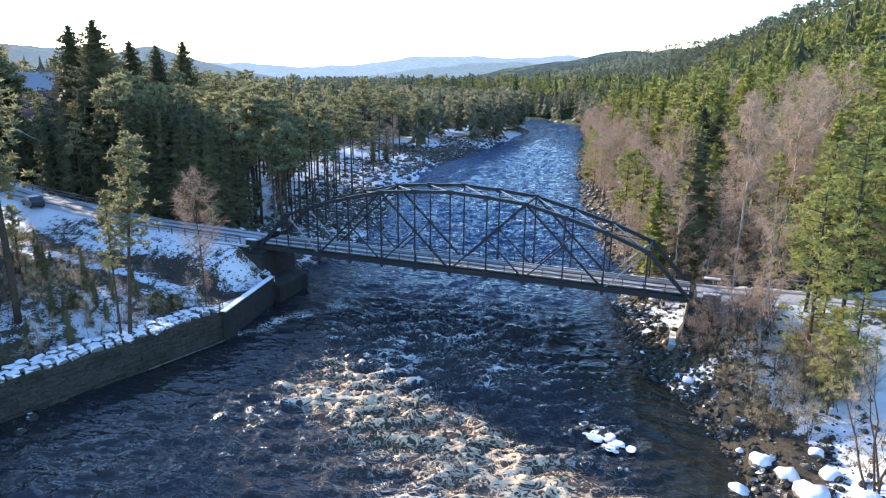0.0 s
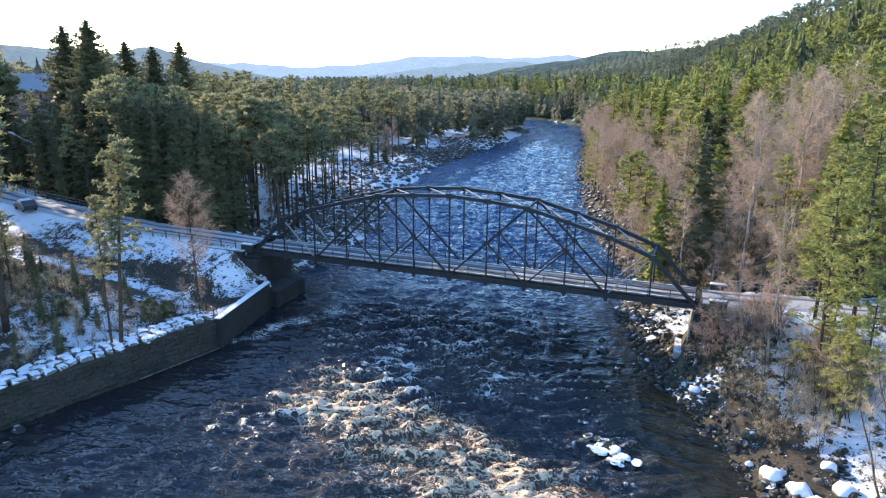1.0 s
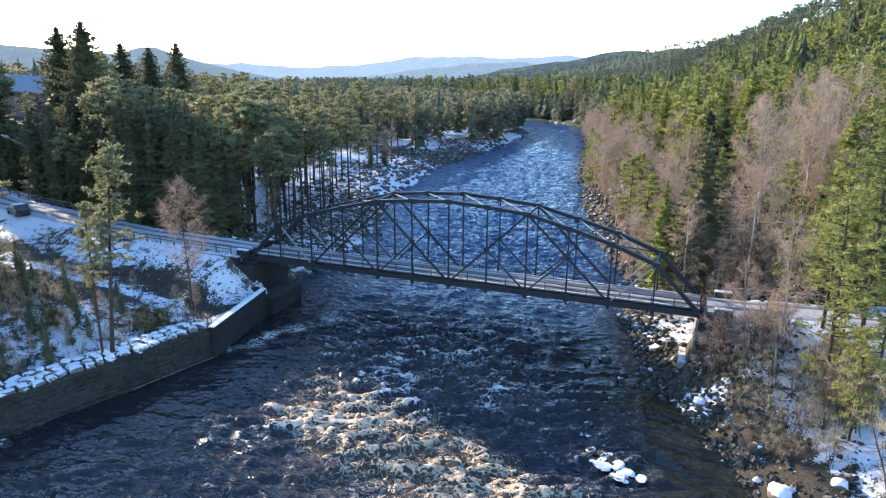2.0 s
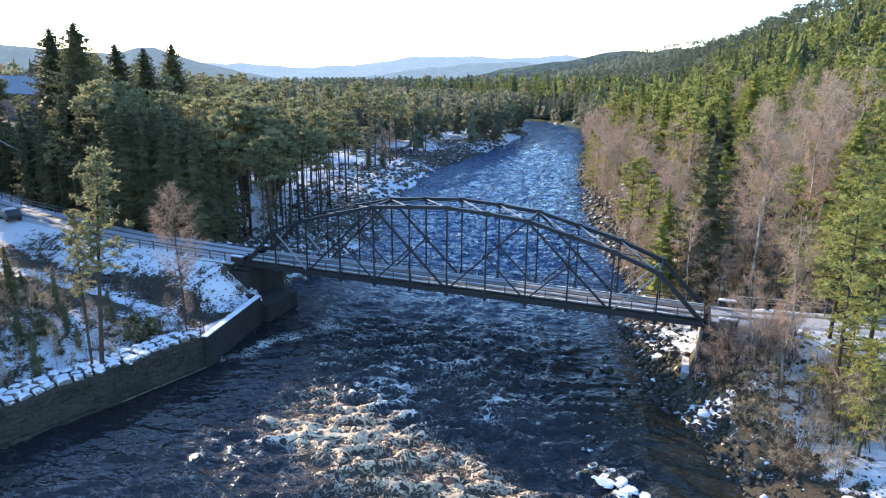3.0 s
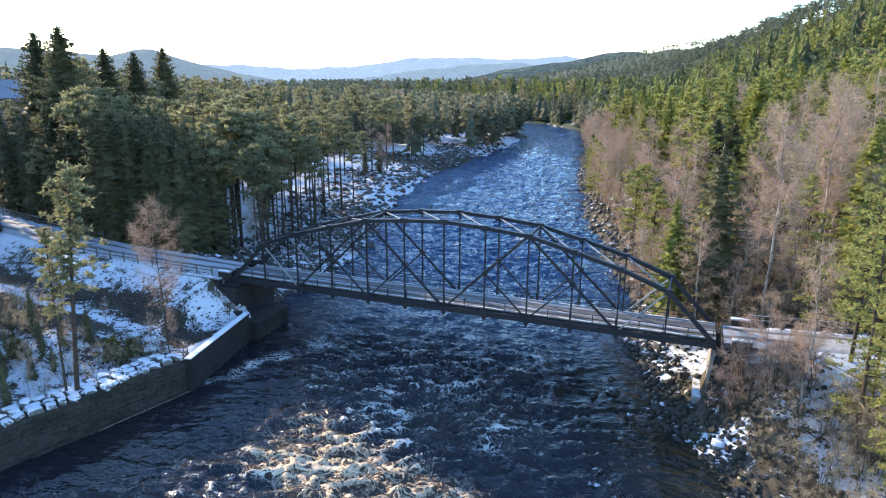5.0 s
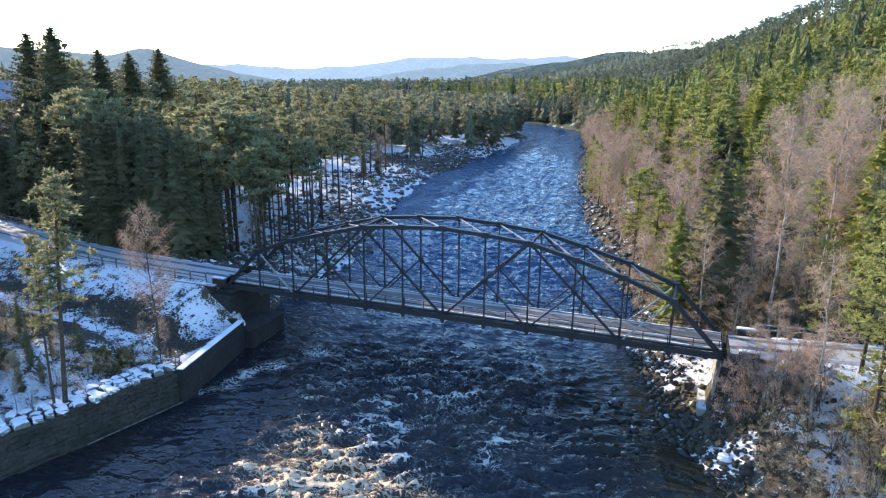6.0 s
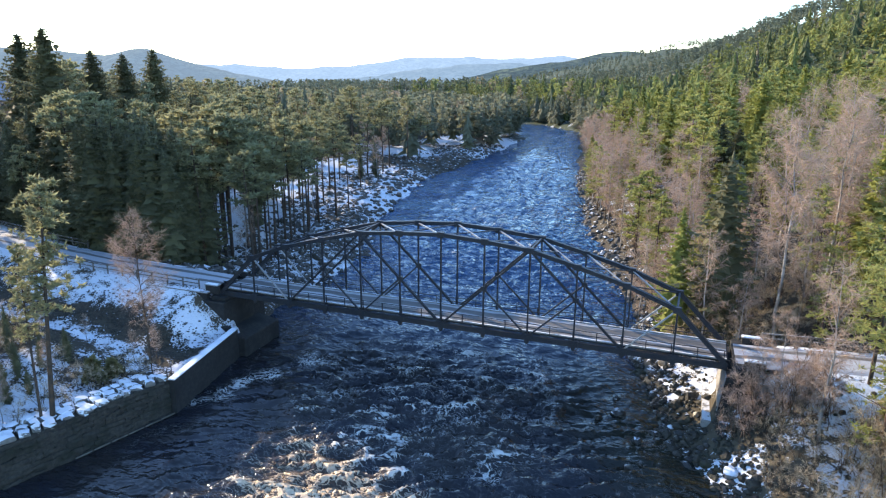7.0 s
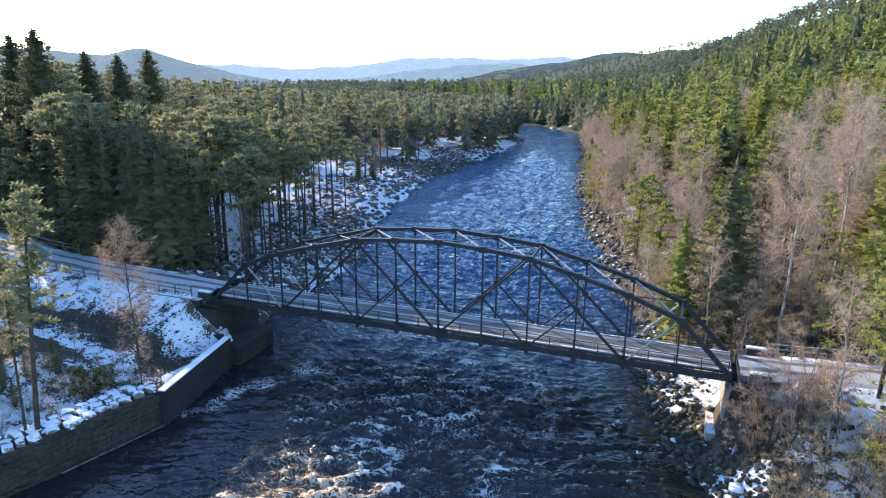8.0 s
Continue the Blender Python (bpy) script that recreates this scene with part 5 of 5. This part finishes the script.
fill(26, 57, 60.5, -10, -4.5, lambda x, y, l, r: True, 0.6, lambda x, y: plant(SHRUB, x, y, rng.uniform(2.2, 4.2)))
fill(14, 60, 72, -24, -3, lambda x, y, l, r: True, 1.5, lambda x, y: plant(SHRUB, x, y, rng.uniform(1.2, 2.6)))
fill(85, -24, 2, -34, -12.5, lambda x, y, l, r: l > 2.4 and off_road(x, y) > 10, 0.9, lambda x, y: plant(SHRUB, x, y, rng.uniform(0.8, 2.3)))
fill(46, 45, 66, 8, 24, lambda x, y, l, r: r > 3 and y - np.interp(x, ROAD_X, ROAD_Y) > 4.5, 1.1, lambda x, y: plant(SHRUB, x, y, rng.uniform(2, 4.5)))
fill(45, 0, 55, 9, 110, lambda x, y, l, r: 2.5 < r < 10 and off_road(x, y) > 5, 1.5, lambda x, y: plant(SHRUB, x, y, rng.uniform(2, 4.5)))


# ---- woods too far to count ----
def woods(name, label, spots, leaf, makers, seed):
    g = np.random.RandomState(seed)
    src = [m(g) for m in makers]
    out, tints = [], []
    for x, y, z, h in spots:
        a = g.rand() * 6.28
        c, s = math.cos(a), math.sin(a)
        t = src[g.randint(len(src))] * (h * g.uniform(0.85, 1.2), h * g.uniform(0.85, 1.2), h)
        out.append(t @ np.array(((c, s, 0), (-s, c, 0), (0, 0, 1))) + (x, y, z))
        tints.append(np.full(len(t) * 3, g.rand()))
    me = Build().tris(np.concatenate(out)).mesh(name, leaf)
    give(me, "tint", np.concatenate(tints))
    return tagged(part(name, me, leaf), label, "woods", kind="stuff")


def small_spruce(g):
    out = []
    for z in np.linspace(0.16, 0.95, 10):
        R = 0.22 * min(1.0, (1 - z) / 0.65) ** 0.9 * g.uniform(0.75, 1.2) + 0.014
        n = 6
        a = g.rand() * 6.28 + np.arange(n) * 6.28 / n + g.uniform(-0.2, 0.2, n)
        tip = np.stack([np.cos(a) * R, np.sin(a) * R, z - 0.06 - g.uniform(0, 0.06, n)], 1) * g.uniform(0.5, 1.3, (n, 1)) ** np.array((1, 1, 0))
        sd = np.stack([-np.sin(a), np.cos(a), 0 * a], 1) * R * 0.36
        inner = np.stack([np.cos(a) * R * 0.35, np.sin(a) * R * 0.35, 0 * a + z - 0.03], 1)
        crown = np.tile(np.array([(0, 0, z + 0.10)]), (n, 1))
        out += [np.stack([inner - sd, tip, crown], 1), np.stack([tip, inner + sd, crown], 1)]
    return np.concatenate(out)


def small_pine(g):
    n = 24
    t = g.uniform(0.42, 1.0, n)
    a = g.rand(n) * 6.28
    r = 0.165 * np.sin((t - 0.36) / 0.64 * 2.8) * g.uniform(0.35, 1.1, n)
    return clumps(g, np.stack([r * np.cos(a), r * np.sin(a), t - 0.06], 1), 0.085, 4, thin=0.5)


def far_spots(n, x0, x1, y0, y1, ok, h0, h1, seed):
    g = np.random.RandomState(seed)
    x, y = g.uniform(x0, x1, n), g.uniform(y0, y1, n)
    xl, xr = shore(y)
    k = ok(x, y, xl - x, x - xr)
    x, y = x[k], y[k]
    return list(zip(x, y, land(x, y) - 0.3, g.uniform(h0, h1, len(x))))


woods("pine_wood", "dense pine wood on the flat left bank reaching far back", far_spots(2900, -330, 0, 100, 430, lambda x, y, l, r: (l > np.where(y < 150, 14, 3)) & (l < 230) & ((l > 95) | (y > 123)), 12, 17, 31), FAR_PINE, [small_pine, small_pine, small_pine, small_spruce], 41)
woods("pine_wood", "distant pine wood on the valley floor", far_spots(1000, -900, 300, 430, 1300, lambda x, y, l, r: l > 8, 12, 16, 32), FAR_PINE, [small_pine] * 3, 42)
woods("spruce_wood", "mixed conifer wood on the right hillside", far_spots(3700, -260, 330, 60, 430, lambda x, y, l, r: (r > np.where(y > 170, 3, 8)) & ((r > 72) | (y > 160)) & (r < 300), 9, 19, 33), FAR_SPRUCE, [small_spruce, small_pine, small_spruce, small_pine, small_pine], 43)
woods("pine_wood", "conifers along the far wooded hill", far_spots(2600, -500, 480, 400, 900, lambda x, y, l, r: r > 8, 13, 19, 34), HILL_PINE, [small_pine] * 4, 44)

# trees outside the view, added only to shade the terrace and river
woods("pine_wood", "unseen pine wood added beside the road to cast shade", far_spots(330, -80, -14, -48, -2, lambda x, y, l, r: (l > 12) & (np.abs(y - np.interp(x, ROAD_X, ROAD_Y)) > 7) & (y < -76 + (48 - x) * 0.719) & (y < -23 + (17 - x) * 0.387), 17, 22, 35), FAR_PINE, [small_pine] * 3, 45)

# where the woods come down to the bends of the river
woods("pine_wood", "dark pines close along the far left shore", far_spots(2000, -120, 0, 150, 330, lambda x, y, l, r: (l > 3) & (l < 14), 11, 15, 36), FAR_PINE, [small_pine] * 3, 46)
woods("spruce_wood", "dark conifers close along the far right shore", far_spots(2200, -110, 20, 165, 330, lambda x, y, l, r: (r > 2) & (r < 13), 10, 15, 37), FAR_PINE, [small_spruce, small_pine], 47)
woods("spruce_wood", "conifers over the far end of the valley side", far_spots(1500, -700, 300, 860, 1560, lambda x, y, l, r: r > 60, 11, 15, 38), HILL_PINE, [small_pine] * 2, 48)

# ---- distant hills ----
FORWARD, ASIDE = Vector((-0.36, 0.933, 0)), Vector((0.933, 0.36, 0))


def ridge(name, label, far, profile, mat, depth, rough, seed):
    """A long wooded ridge: heights over sideways places, falling away to both sides."""
    k = [p[0] for p in profile]
    hgt = [p[1] for p in profile]
    us = np.linspace(k[0], k[-1], 160)
    ws = np.linspace(-1, 1, 15)
    v = []
    for u in us:
        top = np.interp(u, k, hgt) + rough * float(fbm(np.array([u / 160.0 + seed]), np.array([seed * 1.7]), 5)[0])
        for w in ws:
            bend = 1 - abs(w) ** 1.3
            p = Vector((48, -64, 0)) + FORWARD * (far + w * depth) + ASIDE * u
            v.append((p.x, p.y, -180 + (top + 180) * bend + rough * 0.5 * bend * float(fbm(np.array([u / 90.0 + seed]), np.array([w * 4.0]), 4)[0])))
    n = len(ws)
    b = Build().add(v, [(i * n + j, (i + 1) * n + j, (i + 1) * n + j + 1, i * n + j + 1) for i in range(len(us) - 1) for j in range(n - 1)])
    return tagged(part(name, recalc(b.mesh(name, mat, True)), mat), label, "hills", kind="structure")


# each hill's blue emission stands for the haze in front of it
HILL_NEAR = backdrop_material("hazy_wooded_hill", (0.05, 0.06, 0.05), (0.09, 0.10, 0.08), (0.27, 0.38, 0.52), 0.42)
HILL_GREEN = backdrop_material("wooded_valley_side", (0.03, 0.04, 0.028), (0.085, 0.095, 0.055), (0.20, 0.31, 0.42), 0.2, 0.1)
HILL_MID = backdrop_material("haze_blue_wooded_slope", (0.05, 0.06, 0.06), (0.085, 0.095, 0.09), (0.30, 0.45, 0.64), 0.44)
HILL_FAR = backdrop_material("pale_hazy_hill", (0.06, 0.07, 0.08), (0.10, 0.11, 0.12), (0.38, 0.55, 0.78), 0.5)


def skyline(far, pts):
    """Heights of a ridge whose crest is seen at these places (share of the width from the middle, degrees up)."""
    return [(far * a, 21.3 + far * math.tan(radians(e))) for a, e in pts]


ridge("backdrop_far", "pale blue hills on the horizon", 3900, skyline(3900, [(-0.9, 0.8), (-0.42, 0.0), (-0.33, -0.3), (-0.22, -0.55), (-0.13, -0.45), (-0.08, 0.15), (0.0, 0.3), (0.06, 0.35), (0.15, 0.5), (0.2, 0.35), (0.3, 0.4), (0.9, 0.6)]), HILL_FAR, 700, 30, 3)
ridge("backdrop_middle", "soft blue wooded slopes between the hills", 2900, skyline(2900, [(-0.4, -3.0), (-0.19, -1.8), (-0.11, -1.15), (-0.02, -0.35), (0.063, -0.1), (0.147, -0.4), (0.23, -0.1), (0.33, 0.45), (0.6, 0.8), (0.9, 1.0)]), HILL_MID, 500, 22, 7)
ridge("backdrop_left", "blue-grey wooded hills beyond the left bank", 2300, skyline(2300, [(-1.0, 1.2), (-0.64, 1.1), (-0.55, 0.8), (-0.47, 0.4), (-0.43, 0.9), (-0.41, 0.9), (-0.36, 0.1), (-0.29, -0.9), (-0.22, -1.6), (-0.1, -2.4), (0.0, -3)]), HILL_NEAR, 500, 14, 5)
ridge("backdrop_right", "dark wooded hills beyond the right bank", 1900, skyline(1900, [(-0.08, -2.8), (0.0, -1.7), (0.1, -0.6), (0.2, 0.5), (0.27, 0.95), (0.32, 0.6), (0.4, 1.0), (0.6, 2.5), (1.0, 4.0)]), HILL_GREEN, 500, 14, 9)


# ---- small things along the road ----
def fence(x0, x1, off, step, label):
    f = thing("road_fence", label, "fence")
    n = int(abs(x1 - x0) / step)
    line = []
    for i in range(n + 1):
        x = x0 + (x1 - x0) * i / n
        y, z = float(np.interp(x, ROAD_X, ROAD_Y)) + off, float(np.interp(x, ROAD_X, ROAD_Z)) - 0.15
        line.append(Vector((x, y, z)))
        part("post", Build().box((x, y, z + 0.5), (0.13, 0.13, 1.1)), WOOD, f, bevel=0.02)
    for i in range(n):
        for h in (0.55, 0.95):
            part("rail", Build().beam(line[i] + Vector((0, 0, h)), line[i + 1] + Vector((0, 0, h)), 0.05, 0.12), WOOD, f)
    return f


fence(-2.4, -25, -2.75, 1.9, "grey wooden roadside fence above the snowy dam")
fence(-24, -62, 2.9, 2.4, "grey wooden fence along the wooded roadside")
fence(50.8, 60, 2.7, 1.8, "thin roadside fence beside the snowy verge")


def street_lamp(x, y, turn):
    z = ground_z(x, y)
    t = thing("street_lamp", "grey steel street lamp with a sunlit curved arm", "street lamp", pose(x, y, z, 0, 0, turn))
    part("pole", Build().tube([(0, 0, 0), (0, 0, 4), (0, 0, 8.0)], [0.11, 0.09, 0.07], 8), PALE_STEEL, t)
    arm = [(0, 0, 8.0), (-0.6, 0, 8.25), (-1.6, 0, 8.75), (-2.6, 0, 9.3)]
    part("arm", Build().tube(arm, [0.06, 0.06, 0.055, 0.05], 6), PALE_STEEL, t)
    head = Build().prism([(-3.5, 9.55), (-2.5, 9.15), (-2.45, 9.32), (-2.9, 9.58), (-3.45, 9.72)], "y", -0.17, 0.17)
    part("lamp_head", recalc(head.mesh("lamp_head", PALE_STEEL)), PALE_STEEL, t)


street_lamp(-47.2, 10.6, 20)


def car(x, y, z, turn):
    t = thing("car", "dark parked car at the snowy roadside", "car", pose(x, y, z, 0, 0, turn))
    side = [(-2.1, 0.32), (2.1, 0.32), (2.15, 0.62), (1.95, 0.82), (1.1, 0.95), (0.45, 1.42), (-1.2, 1.46), (-1.9, 1.0), (-2.15, 0.9)]
    body = Build().prism(side, "y", -0.85, 0.85)
    part("body", recalc(body.mesh("body", PAINT)), PAINT, t, bevel=0.07)
    glass = Build().prism([(1.0, 0.98), (0.42, 1.37), (-1.15, 1.4), (-1.7, 1.02)], "y", -0.86, 0.86)
    part("side_window", recalc(glass.mesh("side_window", GLASS)), GLASS, t, "dark tinted glass")
    pane = Build().add([(1.12, -0.7, 0.97), (1.12, 0.7, 0.97), (0.5, 0.62, 1.41), (0.5, -0.62, 1.41), (1.09, -0.7, 0.94), (1.09, 0.7, 0.94), (0.47, 0.62, 1.38), (0.47, -0.62, 1.38)],
                       [(0, 1, 2, 3), (7, 6, 5, 4), (0, 4, 5, 1), (1, 5, 6, 2), (2, 6, 7, 3), (3, 7, 4, 0)])
    part("windscreen", recalc(pane.mesh("windscreen", GLASS)), GLASS, t)
    part("roof_snow", Build().box((-0.4, 0, 1.48), (1.3, 1.3, 0.06)), SNOW_MAT, t, bevel=0.02)
    for wx_ in (-1.35, 1.35):
        for wy_ in (-0.78, 0.78):
            w = part("wheel", Build().tube([(wx_, wy_ - 0.1, 0.32), (wx_, wy_ + 0.1, 0.32)], [0.32, 0.32], 16), RUBBER, t)
            e = 0.11 if wy_ > 0 else -0.11
            part("rim", Build().tube([(wx_, wy_ + e * 0.8, 0.32), (wx_, wy_ + e, 0.32)], [0.2, 0.19], 12), PALE_STEEL, w)
    for s in (-0.6, 0.6):
        part("headlight", Build().box((2.08, s, 0.72), (0.12, 0.36, 0.14)), GLASS, t, bevel=0.02)


car(-38.4, 1.2, ground_z(-38.4, 1.2) + 0.02, 160)


def house(x, y, turn):
    z = ground_z(x, y) - 0.3 + 1.4
    t = thing("house", "two-storey house with a blue-grey roof among the trees", "house", pose(x, y, z, 0, 0, turn))
    L, W, E_, R = 14.0, 9.0, 6.4, 10.6
    gable = [(-W / 2, -1.8), (W / 2, -1.8), (W / 2, E_), (0, R - 0.3), (-W / 2, E_)]
    part("wall", recalc(Build().prism(gable, "x", -L / 2, L / 2).mesh("wall", WALL_PAINT)), WALL_PAINT, t)
    for s in (-1, 1):
        o = [(s * (W / 2 + 0.6), E_ - 0.5), (0, R), (0, R + 0.22), (s * (W / 2 + 0.7), E_ - 0.3)]
        part("roof", recalc(Build().prism(o, "x", -L / 2 - 0.6, L / 2 + 0.6).mesh("roof", SLATE)), SLATE, t)
    part("chimney", Build().box((1.5, 0, R + 0.4), (0.8, 0.8, 1.6)), WALL_PAINT, t, bevel=0.03)
    for s in (-1, 1):
        for k in range(5):
            for h in (1.7, 4.7):
                w = part("window", Build().box((-5.2 + k * 2.6, s * (W / 2 + 0.03), h), (1.2, 0.1, 1.4)), CONCRETE, t)
                part("pane", Build().box((-5.2 + k * 2.6, s * (W / 2 + 0.07), h), (1.0, 0.06, 1.2)), PANE, w)
    for k in (-2, 0, 2):
        for h in (1.7, 4.7, 7.6):
            if h < 7 or k == 0:
                w = part("window", Build().box((L / 2 + 0.03, k, h), (0.1, 1.0, 1.3)), CONCRETE, t)
                part("pane", Build().box((L / 2 + 0.07, k, h), (0.06, 0.8, 1.1)), PANE, w)


house(-134, 81, 12)


# junipers on the terrace under the dam
def juniper(x, y, h, seed):
    g = np.random.RandomState(seed)
    n = 60
    t = g.rand(n)
    a = g.rand(n) * 6.28
    r = (0.55 * (1 - t) + 0.12) * g.uniform(0.3, 1.0, n) * h * 0.75
    cen = np.stack([r * np.cos(a), r * np.sin(a), t * h * 0.85 + 0.15], 1)
    j = thing("juniper", "bushy yellow-green juniper standing in the snow", "shrub", pose(x, y, ground_z(x, y) - 0.05), group="junipers under the dam")
    part("trunk", stem(h * 0.8, 0.05), BARK, j)
    part("crown", Build().tris(clumps(g, cen, 0.42, 14)), YOUNG, j)


juniper(-1.6, -15.0, 2.3, 1)
juniper(-0.9, -13.6, 1.6, 2)
juniper(-7.5, -19.5, 1.9, 3)


def log_pile(x, y):
    g = random.Random(3)
    z = ground_z(x, y)
    t = thing("log_pile", "loose heap of snow-dusted felled logs by the road", "log pile", pose(x, y, z))
    for i in range(14):
        a, l = g.uniform(-0.5, 0.5), g.uniform(2.2, 4.2)
        c = Vector((g.uniform(-1.6, 1.6), g.uniform(-0.9, 0.9), 0.15 + g.uniform(0, 0.9)))
        d = Vector((math.cos(a), math.sin(a), g.uniform(-0.12, 0.25))) * l / 2
        part("log", Build().tube([tuple(c - d), tuple(c + d)], [g.uniform(0.09, 0.15), g.uniform(0.06, 0.1)], 7), ROCK if i % 3 else WOOD, t)


log_pile(49.3, 18.2)
